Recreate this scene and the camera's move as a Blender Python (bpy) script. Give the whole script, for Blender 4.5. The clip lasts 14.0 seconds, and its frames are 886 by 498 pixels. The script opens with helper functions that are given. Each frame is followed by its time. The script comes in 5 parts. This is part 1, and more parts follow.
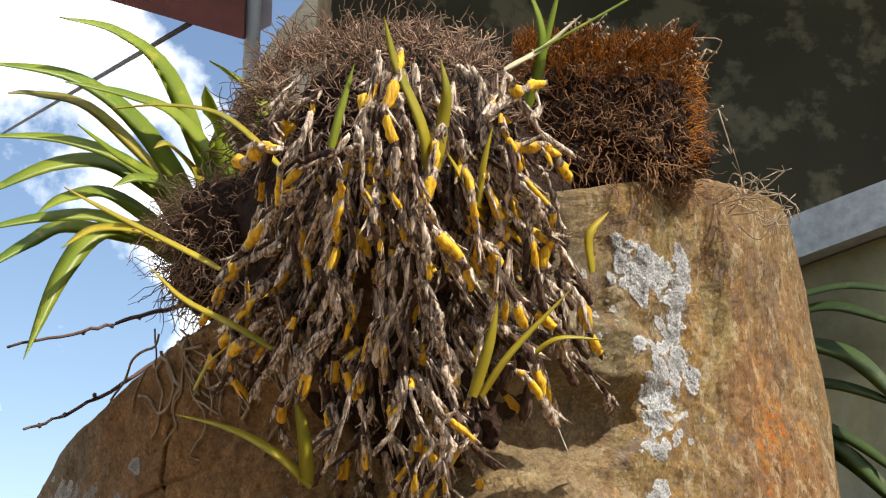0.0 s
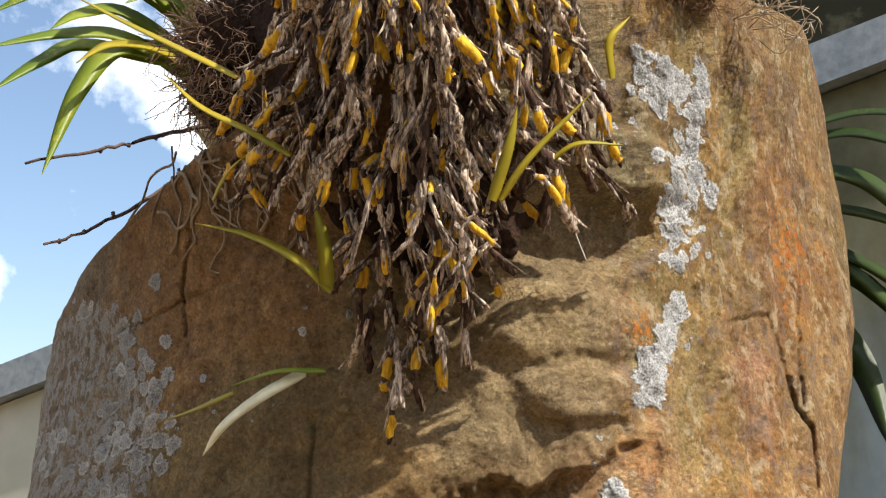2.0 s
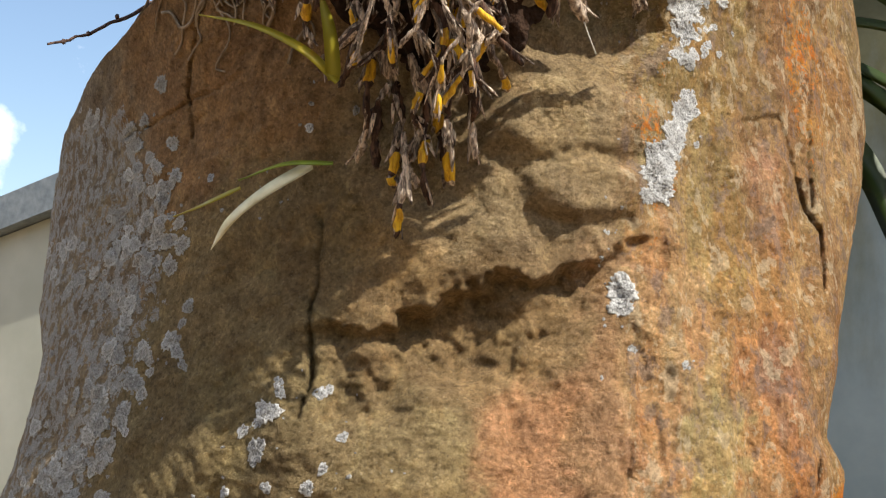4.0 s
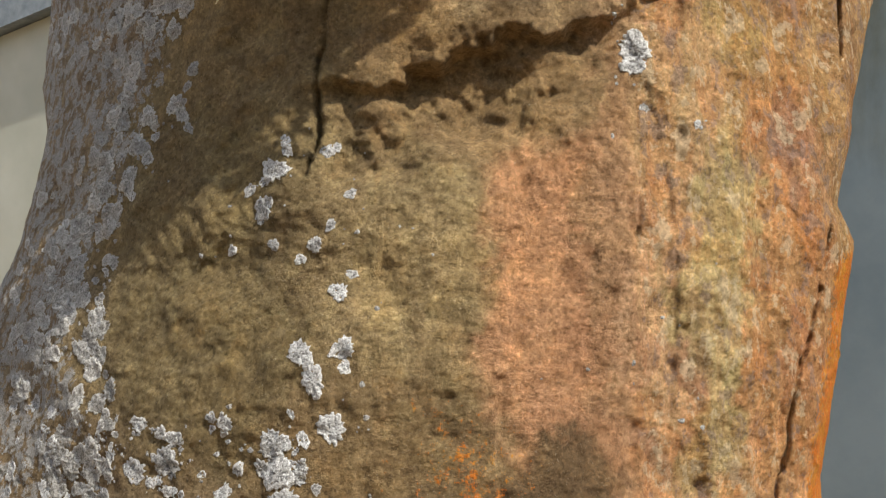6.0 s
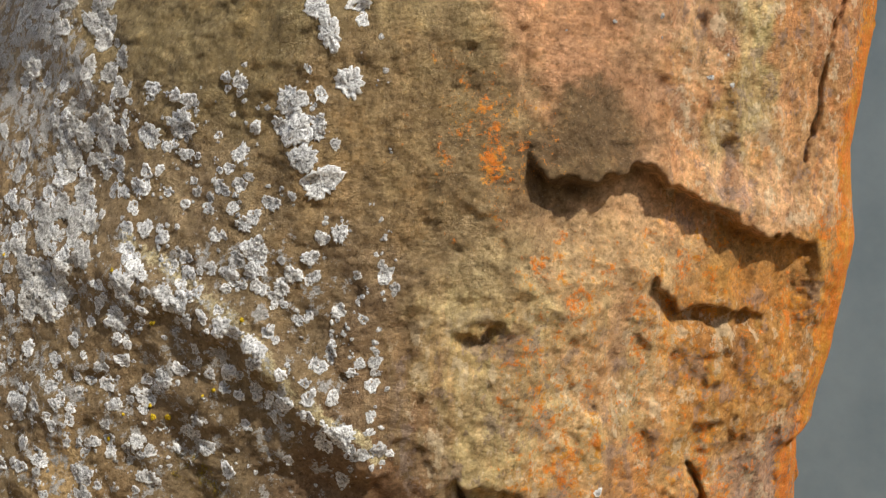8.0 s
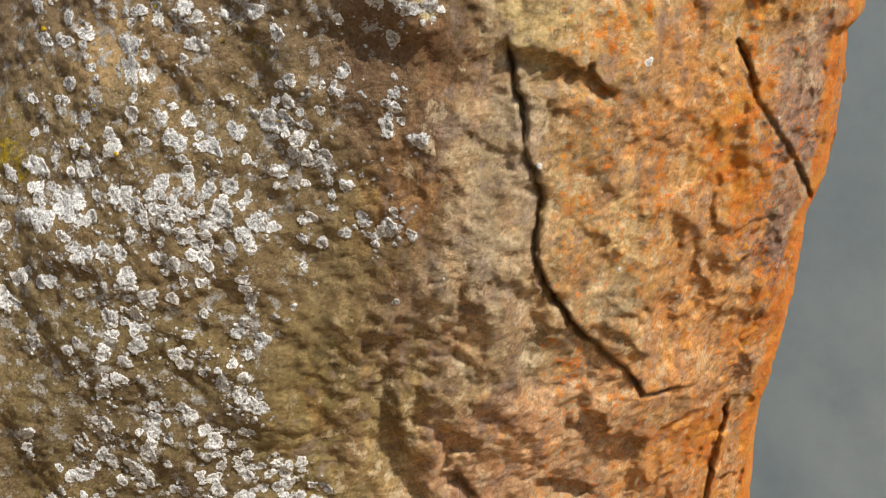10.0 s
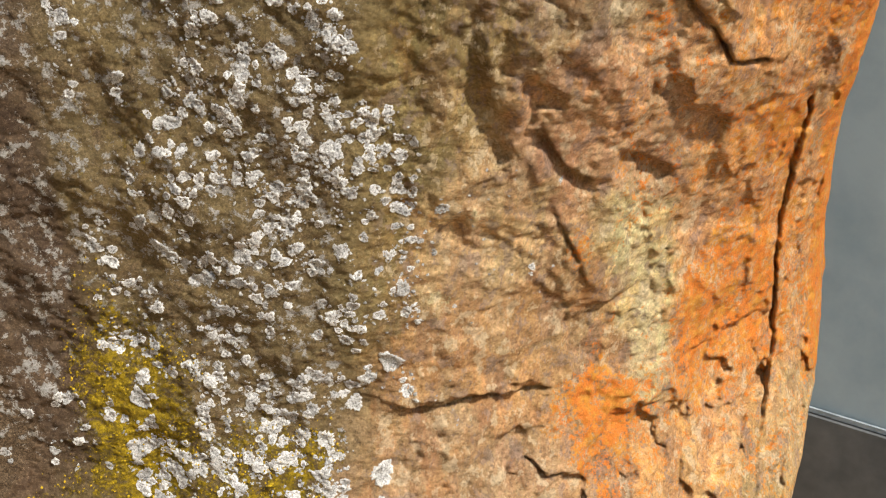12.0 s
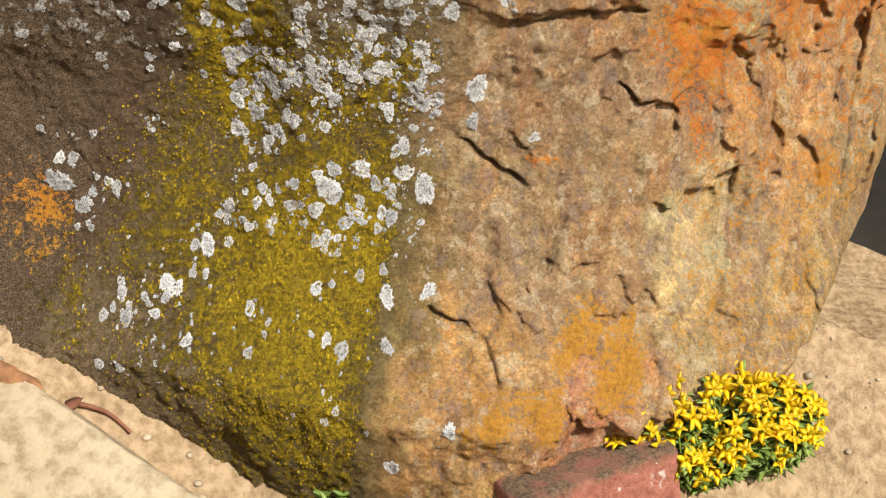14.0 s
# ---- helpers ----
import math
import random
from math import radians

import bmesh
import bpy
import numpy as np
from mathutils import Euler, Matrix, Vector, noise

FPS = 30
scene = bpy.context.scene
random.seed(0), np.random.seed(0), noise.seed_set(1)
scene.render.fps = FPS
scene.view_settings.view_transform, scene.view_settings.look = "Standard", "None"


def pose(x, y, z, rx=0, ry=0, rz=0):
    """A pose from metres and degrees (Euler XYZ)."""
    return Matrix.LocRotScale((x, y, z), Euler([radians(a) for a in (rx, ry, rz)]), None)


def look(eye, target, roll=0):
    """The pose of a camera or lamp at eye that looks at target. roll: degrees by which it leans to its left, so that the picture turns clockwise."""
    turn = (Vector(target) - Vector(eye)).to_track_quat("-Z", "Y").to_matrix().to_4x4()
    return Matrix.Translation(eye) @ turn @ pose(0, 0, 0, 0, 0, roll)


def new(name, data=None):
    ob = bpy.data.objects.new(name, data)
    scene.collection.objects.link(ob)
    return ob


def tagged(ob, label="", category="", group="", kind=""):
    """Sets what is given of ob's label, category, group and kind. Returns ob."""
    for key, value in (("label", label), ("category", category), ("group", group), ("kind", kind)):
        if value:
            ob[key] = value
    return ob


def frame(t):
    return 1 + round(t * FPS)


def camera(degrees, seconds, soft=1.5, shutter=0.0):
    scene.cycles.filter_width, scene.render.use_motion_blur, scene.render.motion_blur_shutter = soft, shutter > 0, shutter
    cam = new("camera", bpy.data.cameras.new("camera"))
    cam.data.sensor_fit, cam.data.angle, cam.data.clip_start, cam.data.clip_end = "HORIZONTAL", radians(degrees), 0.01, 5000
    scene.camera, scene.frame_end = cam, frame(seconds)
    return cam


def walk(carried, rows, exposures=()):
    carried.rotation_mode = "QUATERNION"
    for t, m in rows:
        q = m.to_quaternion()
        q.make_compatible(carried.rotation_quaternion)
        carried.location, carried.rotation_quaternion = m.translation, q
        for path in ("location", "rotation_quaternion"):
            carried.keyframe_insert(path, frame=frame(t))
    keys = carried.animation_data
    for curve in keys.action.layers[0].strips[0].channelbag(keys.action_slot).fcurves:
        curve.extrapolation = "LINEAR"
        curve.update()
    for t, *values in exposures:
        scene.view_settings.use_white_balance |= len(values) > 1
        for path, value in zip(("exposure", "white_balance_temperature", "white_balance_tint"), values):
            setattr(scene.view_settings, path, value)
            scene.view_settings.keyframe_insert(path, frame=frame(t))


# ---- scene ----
cam = camera(35.0, 14.0, soft=1.2)
PATH = [
    (0.0, (-0.0000, 0.0000, 1.6300), (-0.0000, 1.9107, 2.2210), -0.00),
    (0.5, (0.0009, 0.0077, 1.6198), (0.0033, 1.9332, 2.1606), 0.12),
    (1.0, (-0.0017, 0.0128, 1.6075), (-0.0030, 1.9523, 2.0959), -0.05),
    (1.5, (-0.0037, 0.0133, 1.6001), (-0.0099, 1.9623, 2.0488), 0.05),
    (2.0, (-0.0058, 0.0131, 1.5899), (-0.0216, 1.9719, 1.9933), 0.03),
    (2.5, (-0.0050, 0.0170, 1.5788), (-0.0195, 1.9867, 1.9249), -0.03),
    (3.0, (-0.0039, 0.0220, 1.5661), (-0.0240, 2.0012, 1.8536), -0.05),
    (5.5, (-0.0035, 0.0333, 1.5011), (-0.0430, 2.0322, 1.5539), 0.31),
    (6.0, (-0.0057, 0.0411, 1.4830), (-0.0440, 2.0405, 1.4554), 0.39),
    (6.5, (-0.0062, 0.0477, 1.4674), (-0.0445, 2.0449, 1.3696), 0.58),
    (7.0, (-0.0087, 0.0543, 1.4440), (-0.0479, 2.0461, 1.2681), 0.55),
    (7.5, (-0.0098, 0.0594, 1.4150), (-0.0643, 2.0422, 1.1589), 0.48),
    (8.0, (-0.0087, 0.0619, 1.3836), (-0.0697, 2.0349, 1.0616), 0.09),
    (8.5, (-0.0120, 0.0558, 1.3503), (-0.0723, 2.0138, 0.9470), 0.12),
    (9.0, (-0.0218, 0.0466, 1.3120), (-0.0929, 1.9836, 0.8189), 0.77),
    (9.2, (-0.0253, 0.0441, 1.2961), (-0.0993, 1.9724, 0.7708), 0.61),
    (11.3, (-0.0341, 0.0027, 1.1116), (-0.1373, 1.8620, 0.3819), 0.64),
    (11.5, (-0.0386, -0.0040, 1.0947), (-0.1489, 1.8472, 0.3457), 0.78),
    (12.0, (-0.0569, -0.0254, 1.0562), (-0.2036, 1.8043, 0.2620), 0.71),
    (12.5, (-0.0644, -0.0429, 1.0159), (-0.2216, 1.7640, 0.1732), 0.83),
    (13.0, (-0.0727, -0.0607, 0.9707), (-0.2526, 1.7103, 0.0588), 0.85),
    (13.5, (-0.0805, -0.0833, 0.9260), (-0.2771, 1.6457, -0.0598), 1.58),
    (14.0, (-0.0883, -0.1048, 0.8845), (-0.2886, 1.5928, -0.1537), 1.71),
]
walk(cam, [(t, look(eye, target, roll)) for t, eye, target, roll in PATH],
     exposures=[(0.0, 0.42), (3.0, 0.44), (7.0, 0.32), (9.0, 0.68), (12.2, 0.74), (13.0, 0.46), (14.0, 0.32)])

# ---- world, sun ----
SUN_TO = Vector((0.49, -0.42, 0.765)).normalized()
world = bpy.data.worlds.new("world")
scene.world = world
world.use_nodes = True
wn, wl = world.node_tree.nodes, world.node_tree.links
wn.clear()
w_out = wn.new("ShaderNodeOutputWorld")
w_bg = wn.new("ShaderNodeBackground")
w_sky = wn.new("ShaderNodeTexSky")
w_sky.sky_type, w_sky.sun_disc = "NISHITA", False
w_sky.sun_elevation = math.asin(SUN_TO.z)
w_sky.sun_rotation = math.atan2(SUN_TO.x, SUN_TO.y)
w_noise = wn.new("ShaderNodeTexNoise")
w_noise.inputs["Scale"].default_value, w_noise.inputs["Detail"].default_value = 4.3, 9.0
w_noise.inputs["Roughness"].default_value = 0.55
w_ramp = wn.new("ShaderNodeValToRGB")
w_ramp.color_ramp.elements[0].position, w_ramp.color_ramp.elements[1].position = 0.50, 0.585
w_mix = wn.new("ShaderNodeMix")
w_mix.data_type = "RGBA"
w_mix.inputs[7].default_value = (12.5, 12.7, 13.0, 1)
wl.new(w_noise.outputs["Fac"], w_ramp.inputs["Fac"])
wl.new(w_ramp.outputs["Color"], w_mix.inputs[0])
wl.new(w_sky.outputs["Color"], w_mix.inputs[6])
wl.new(w_mix.outputs[2], w_bg.inputs["Color"])
w_bg.inputs["Strength"].default_value = 0.135
wl.new(w_bg.outputs["Background"], w_out.inputs["Surface"])
sun = new("sun", bpy.data.lights.new("sun", "SUN"))
sun.data.energy, sun.data.angle, sun.data.color = 5.0, radians(0.6), (1.0, 0.94, 0.82)
sun.matrix_world = look(SUN_TO * 20, (0, 0, 0))
scene.view_settings.exposure = 0.0


# ---- number helpers ----
def hash2(i, j, seed):
    h = np.sin(i * 127.1 + j * 311.7 + seed * 74.7) * 43758.5453
    return h - np.floor(h)


def vnoise(x, y, seed=0):
    """Smooth value noise in -1..1."""
    i, j = np.floor(x), np.floor(y)
    u, v = x - i, y - j
    u, v = u * u * (3 - 2 * u), v * v * (3 - 2 * v)
    a = hash2(i, j, seed) * (1 - u) + hash2(i + 1, j, seed) * u
    b = hash2(i, j + 1, seed) * (1 - u) + hash2(i + 1, j + 1, seed) * u
    return (a * (1 - v) + b * v) * 2 - 1


def fbm(x, y, octaves=4, seed=0, gain=0.5):
    out, amp = 0.0 * x, 1.0
    for k in range(octaves):
        out = out + amp * vnoise(x * 2 ** k + 17.3 * k, y * 2 ** k - 9.1 * k, seed + k)
        amp *= gain
    return out


def smooth(a, b, v):
    s = np.clip((v - a) / (b - a), 0, 1)
    return s * s * (3 - 2 * s)


def blob(x, z, cx, cz, rx, rz, power=1.0):
    """1 at the middle, 0 outside an ellipse, soft."""
    d = np.sqrt(((x - cx) / rx) ** 2 + ((z - cz) / rz) ** 2)
    return np.clip(1 - d, 0, 1) ** power


def seg_dist(x, z, pts):
    """Distance to a polyline and the signed height over it (positive above)."""
    best = np.full(np.shape(x), 9.0)
    side = np.zeros(np.shape(x))
    for (x0, z0), (x1, z1) in zip(pts, pts[1:]):
        dx, dz = x1 - x0, z1 - z0
        t = np.clip(((x - x0) * dx + (z - z0) * dz) / (dx * dx + dz * dz), 0, 1)
        px, pz = x - x0 - t * dx, z - z0 - t * dz
        d = np.sqrt(px * px + pz * pz)
        s = (dx * pz - dz * px) / math.hypot(dx, dz)
        near = d < best
        best = np.where(near, d, best)
        side = np.where(near, s, side)
    return best, side


# ---- materials ----
def material(name):
    m = bpy.data.materials.new(name)
    m.use_nodes = True
    return m, m.node_tree.nodes, m.node_tree.links, m.node_tree.nodes["Principled BSDF"]


def noise_node(n, l, scale, detail=6.0, rough=0.6, stretch=None, coord="Object"):
    tex = n.new("ShaderNodeTexNoise")
    tex.inputs["Scale"].default_value = scale
    tex.inputs["Detail"].default_value = detail
    tex.inputs["Roughness"].default_value = rough
    tc = n.new("ShaderNodeTexCoord")
    if stretch:
        mp = n.new("ShaderNodeMapping")
        mp.inputs["Scale"].default_value = stretch
        l.new(tc.outputs[coord], mp.inputs["Vector"])
        l.new(mp.outputs["Vector"], tex.inputs["Vector"])
    else:
        l.new(tc.outputs[coord], tex.inputs["Vector"])
    return tex


def ramp_node(n, l, source, stops):
    r = n.new("ShaderNodeValToRGB")
    while len(r.color_ramp.elements) < len(stops):
        r.color_ramp.elements.new(0.5)
    for e, (p, c) in zip(r.color_ramp.elements, stops):
        e.position = p
        e.color = (*c, 1) if len(c) == 3 else (c[0], c[0], c[0], 1)
    l.new(source, r.inputs["Fac"])
    return r


def mix_node(n, l, fac, a, b, kind="MIX"):
    m = n.new("ShaderNodeMix")
    m.data_type, m.blend_type = "RGBA", kind
    for sock, v in ((m.inputs[0], fac), (m.inputs[6], a), (m.inputs[7], b)):
        if isinstance(v, (int, float)):
            sock.default_value = v
        elif isinstance(v, tuple):
            sock.default_value = (*v, 1)
        else:
            l.new(v, sock)
    return m.outputs[2]


def math_node(n, l, op, a, b=0.0):
    m = n.new("ShaderNodeMath")
    m.operation = op
    for sock, v in ((m.inputs[0], a), (m.inputs[1], b)):
        if isinstance(v, (int, float)):
            sock.default_value = v
        else:
            l.new(v, sock)
    return m.outputs[0]


def bump_node(n, l, bsdf, height, strength, distance):
    b = n.new("ShaderNodeBump")
    b.inputs["Strength"].default_value, b.inputs["Distance"].default_value = strength, distance
    l.new(height, b.inputs["Height"])
    l.new(b.outputs["Normal"], bsdf.inputs["Normal"])
    return b


def plain_material(name, dark, light, scale=40.0, rough=0.8, bump=0.4, dist=0.002, spread=(0.35, 0.68), per_piece=0.0, stretch=None):
    m, n, l, bsdf = material(name)
    tex = noise_node(n, l, scale, stretch=stretch)
    col = ramp_node(n, l, tex.outputs["Fac"], [(spread[0], dark), (spread[1], light)]).outputs["Color"]
    big = noise_node(n, l, scale / 7, 3.0)
    col = mix_node(n, l, 0.35, col, ramp_node(n, l, big.outputs["Fac"], [(0.3, dark), (0.7, light)]).outputs["Color"])
    if per_piece:
        geo = n.new("ShaderNodeNewGeometry")
        k = math_node(n, l, "MULTIPLY_ADD", geo.outputs["Random Per Island"], per_piece)
        k.node.inputs[2].default_value = 1 - per_piece / 2
        hs = n.new("ShaderNodeHueSaturation")
        l.new(col, hs.inputs["Color"])
        l.new(k, hs.inputs["Value"])
        col = hs.outputs["Color"]
    l.new(col, bsdf.inputs["Base Color"])
    bsdf.inputs["Roughness"].default_value = rough
    bsdf.inputs["Specular IOR Level"].default_value = 0.25
    bump_node(n, l, bsdf, tex.outputs["Fac"], bump, dist)
    return m


def rock_material():
    """Sandstone: the broad tints, with some shade painted in, and the masks for growths ride on the mesh; grains,
    flakes and crust noise break them up.
    """
    m, n, l, bsdf = material("weathered_sandstone")
    at_a, at_b, at_c = (n.new("ShaderNodeAttribute") for _ in range(3))
    at_a.attribute_name, at_b.attribute_name, at_c.attribute_name = "growth_a", "growth_b", "stone_tint"
    sa, sb = n.new("ShaderNodeSeparateColor"), n.new("ShaderNodeSeparateColor")
    l.new(at_a.outputs["Color"], sa.inputs["Color"])
    l.new(at_b.outputs["Color"], sb.inputs["Color"])
    orange, yellow, layered = sa.outputs
    pale, dark, grey = sb.outputs
    fine = noise_node(n, l, 620, 4, 0.7)
    grain = noise_node(n, l, 210, 8, 0.8)
    mid = noise_node(n, l, 48, 10, 0.78)
    wide = noise_node(n, l, 9, 8, 0.65)
    crust = noise_node(n, l, 70, 9, 0.74)
    streak = noise_node(n, l, 22, 9, 0.72, (2.6, 1.0, 0.45))

    def mask(region, tex, lo, hi, gain=1.0):
        v = math_node(n, l, "ADD", math_node(n, l, "MULTIPLY", region, gain), tex)
        r = n.new("ShaderNodeMapRange")
        r.inputs[1].default_value, r.inputs[2].default_value = lo, hi
        l.new(v, r.inputs[0])
        return r.outputs[0]

    def cells(scale, stretch=(1, 1, 1), warp=0.0):
        tc = n.new("ShaderNodeTexCoord")
        mp = n.new("ShaderNodeMapping")
        mp.inputs["Scale"].default_value = stretch
        vor = n.new("ShaderNodeTexVoronoi")
        vor.inputs["Scale"].default_value = scale
        if warp:
            w = noise_node(n, l, 30, 6, 0.7)
            vm = n.new("ShaderNodeVectorMath")
            vm.operation = "MULTIPLY_ADD"
            l.new(w.outputs["Color"], vm.inputs[0])
            vm.inputs[1].default_value = (warp, warp, warp)
            l.new(tc.outputs["Object"], vm.inputs[2])
            l.new(vm.outputs[0], mp.inputs["Vector"])
        else:
            l.new(tc.outputs["Object"], mp.inputs["Vector"])
        l.new(mp.outputs["Vector"], vor.inputs["Vector"])
        sep = n.new("ShaderNodeSeparateColor")
        l.new(vor.outputs["Color"], sep.inputs["Color"])
        return vor, sep

    # stone tint, mottled at two scales
    mottle = ramp_node(n, l, mid.outputs["Fac"], [(0.34, (0.60, 0.56, 0.52)), (0.46, (0.90, 0.88, 0.86)), (0.54, (1.05, 1.04, 1.02)), (0.66, (1.42, 1.44, 1.46))]).outputs["Color"]
    col = mix_node(n, l, 1.0, at_c.outputs["Color"], mottle, "MULTIPLY")
    tone = ramp_node(n, l, wide.outputs["Fac"], [(0.34, (0.84, 0.80, 0.80)), (0.50, (1.0, 1.0, 1.0)), (0.64, (1.14, 1.10, 1.02))]).outputs["Color"]
    col = mix_node(n, l, 1.0, col, tone, "MULTIPLY")
    # flaking sheets, each with its own tint
    _, flat = cells(17, (1.5, 0.5, 0.75), 0.05)
    shade = math_node(n, l, "ADD", math_node(n, l, "MULTIPLY", at_b.outputs["Alpha"], 0.6), math_node(n, l, "MULTIPLY", flat.outputs[0], 0.4))
    flake = ramp_node(n, l, shade, [(0.15, (0.80, 0.76, 0.80)), (0.32, (1.16, 1.02, 0.84)), (0.46, (0.92, 0.95, 0.90)), (0.60, (1.18, 1.16, 1.12)), (0.74, (0.86, 0.80, 0.82)), (0.90, (1.10, 0.98, 0.78))]).outputs["Color"]
    col = mix_node(n, l, mask(layered, mid.outputs["Fac"], 0.55, 0.95), col, mix_node(n, l, 1.0, col, flake, "MULTIPLY"))
    veins = ramp_node(n, l, streak.outputs["Fac"], [(0.34, (0.78, 0.72, 0.74)), (0.45, (1.08, 0.96, 0.84)), (0.52, (1.0, 1.02, 0.94)), (0.60, (1.16, 1.10, 1.06)), (0.68, (0.94, 0.82, 0.72))]).outputs["Color"]
    col = mix_node(n, l, math_node(n, l, "MULTIPLY", mask(layered, mid.outputs["Fac"], 0.60, 1.0), 0.8), col, mix_node(n, l, 1.0, col, veins, "MULTIPLY"))
    col = mix_node(n, l, mask(pale, crust.outputs["Fac"], 0.93, 1.0), col, ramp_node(n, l, grain.outputs["Fac"], [(0.36, (0.36, 0.28, 0.14)), (0.60, (0.58, 0.50, 0.30))]).outputs["Color"])
    # dark mask: olive-brown stone plus the left face's shade put into colour
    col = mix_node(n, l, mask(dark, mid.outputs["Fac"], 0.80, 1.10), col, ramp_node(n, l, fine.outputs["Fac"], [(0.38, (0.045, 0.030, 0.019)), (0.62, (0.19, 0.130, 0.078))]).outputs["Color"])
    # scabs of paler and mauve stone where the rock flakes
    scab = noise_node(n, l, 55, 9, 0.7, (1.0, 1.0, 0.7))
    flaky = mask(layered, wide.outputs["Fac"], 0.85, 1.0)
    for lo, hi, tint, most in ((0.555, 0.575, (0.56, 0.45, 0.30), 0.55), (0.445, 0.425, (0.25, 0.185, 0.155), 0.55)):
        r = n.new("ShaderNodeMapRange")
        r.inputs[1].default_value, r.inputs[2].default_value = lo, hi
        l.new(scab.outputs["Fac"], r.inputs[0])
        col = mix_node(n, l, math_node(n, l, "MULTIPLY", math_node(n, l, "MULTIPLY", r.outputs[0], flaky), most), col, tint)
    # sand grains
    _, sand = cells(430)
    grains = ramp_node(n, l, sand.outputs[0], [(0.0, (0.62,)), (0.35, (0.94,)), (0.75, (1.05,)), (1.0, (1.36,))]).outputs["Color"]
    col = mix_node(n, l, 0.7, col, grains, "MULTIPLY")
    grit = ramp_node(n, l, grain.outputs["Fac"], [(0.36, (0.50,)), (0.47, (0.93,)), (0.56, (1.06,)), (0.64, (1.25,))]).outputs["Color"]
    col = mix_node(n, l, 0.75, col, grit, "MULTIPLY")
    # growths with crisp lobed edges
    col = mix_node(n, l, mask(grey, crust.outputs["Fac"], 0.955, 0.985), col, ramp_node(n, l, fine.outputs["Fac"], [(0.34, (0.185, 0.172, 0.155)), (0.62, (0.42, 0.405, 0.385))]).outputs["Color"])
    moss = noise_node(n, l, 120, 8, 0.8)
    y_col = ramp_node(n, l, grain.outputs["Fac"], [(0.36, (0.085, 0.062, 0.008)), (0.48, (0.24, 0.165, 0.010)), (0.58, (0.42, 0.29, 0.014)), (0.68, (0.60, 0.43, 0.03))]).outputs["Color"]
    is_moss = mask(yellow, math_node(n, l, "ADD", math_node(n, l, "MULTIPLY", moss.outputs["Fac"], 0.6), math_node(n, l, "MULTIPLY", crust.outputs["Fac"], 0.4)), 0.87, 0.95)
    col = mix_node(n, l, is_moss, col, y_col)
    patchy = math_node(n, l, "ADD", math_node(n, l, "MULTIPLY", crust.outputs["Fac"], 0.55), math_node(n, l, "MULTIPLY", streak.outputs["Fac"], 0.45))
    o_col = ramp_node(n, l, fine.outputs["Fac"], [(0.36, (0.40, 0.105, 0.012)), (0.60, (0.72, 0.205, 0.022))]).outputs["Color"]
    ochre = ramp_node(n, l, grain.outputs["Fac"], [(0.38, (0.30, 0.14, 0.012)), (0.60, (0.60, 0.31, 0.035))]).outputs["Color"]
    hue = ramp_node(n, l, mid.outputs["Fac"], [(0.46, (0.0,)), (0.58, (1.0,))]).outputs["Color"]
    low = n.new("ShaderNodeSeparateXYZ")
    tc = n.new("ShaderNodeTexCoord")
    l.new(tc.outputs["Object"], low.inputs[0])
    foot = n.new("ShaderNodeMapRange")
    foot.inputs[1].default_value, foot.inputs[2].default_value = 0.24, 0.14
    l.new(low.outputs["Z"], foot.inputs[0])
    o_col = mix_node(n, l, math_node(n, l, "MAXIMUM", math_node(n, l, "MULTIPLY", hue, 0.7), math_node(n, l, "MULTIPLY", foot.outputs[0], 0.85)), o_col, ochre)
    col = mix_node(n, l, math_node(n, l, "MULTIPLY", mask(orange, math_node(n, l, "ADD", patchy, math_node(n, l, "MULTIPLY", math_node(n, l, "SUBTRACT", grain.outputs["Fac"], 0.5), 0.9)), 0.915, 0.965), 0.9), col, o_col)
    speck = ramp_node(n, l, fine.outputs["Fac"], [(0.63, (0.0,)), (0.69, (1.0,))]).outputs["Color"]
    col = mix_node(n, l, math_node(n, l, "MULTIPLY", speck, 0.35), col, (0.60, 0.54, 0.44))
    l.new(col, bsdf.inputs["Base Color"])
    bsdf.inputs["Roughness"].default_value = 0.9
    bsdf.inputs["Specular IOR Level"].default_value = 0.15
    h = math_node(n, l, "ADD", math_node(n, l, "MULTIPLY", fine.outputs["Fac"], 0.40), math_node(n, l, "ADD", math_node(n, l, "MULTIPLY", grain.outputs["Fac"], 0.85), math_node(n, l, "MULTIPLY", crust.outputs["Fac"], 0.55)))
    h = math_node(n, l, "ADD", h, math_node(n, l, "MULTIPLY", math_node(n, l, "MULTIPLY", flat.outputs[1], layered), 0.6))
    h = math_node(n, l, "ADD", h, math_node(n, l, "MULTIPLY", math_node(n, l, "MULTIPLY", moss.outputs["Fac"], is_moss), 1.2))
    bump_node(n, l, bsdf, h, 1.0, 0.0052)
    return m


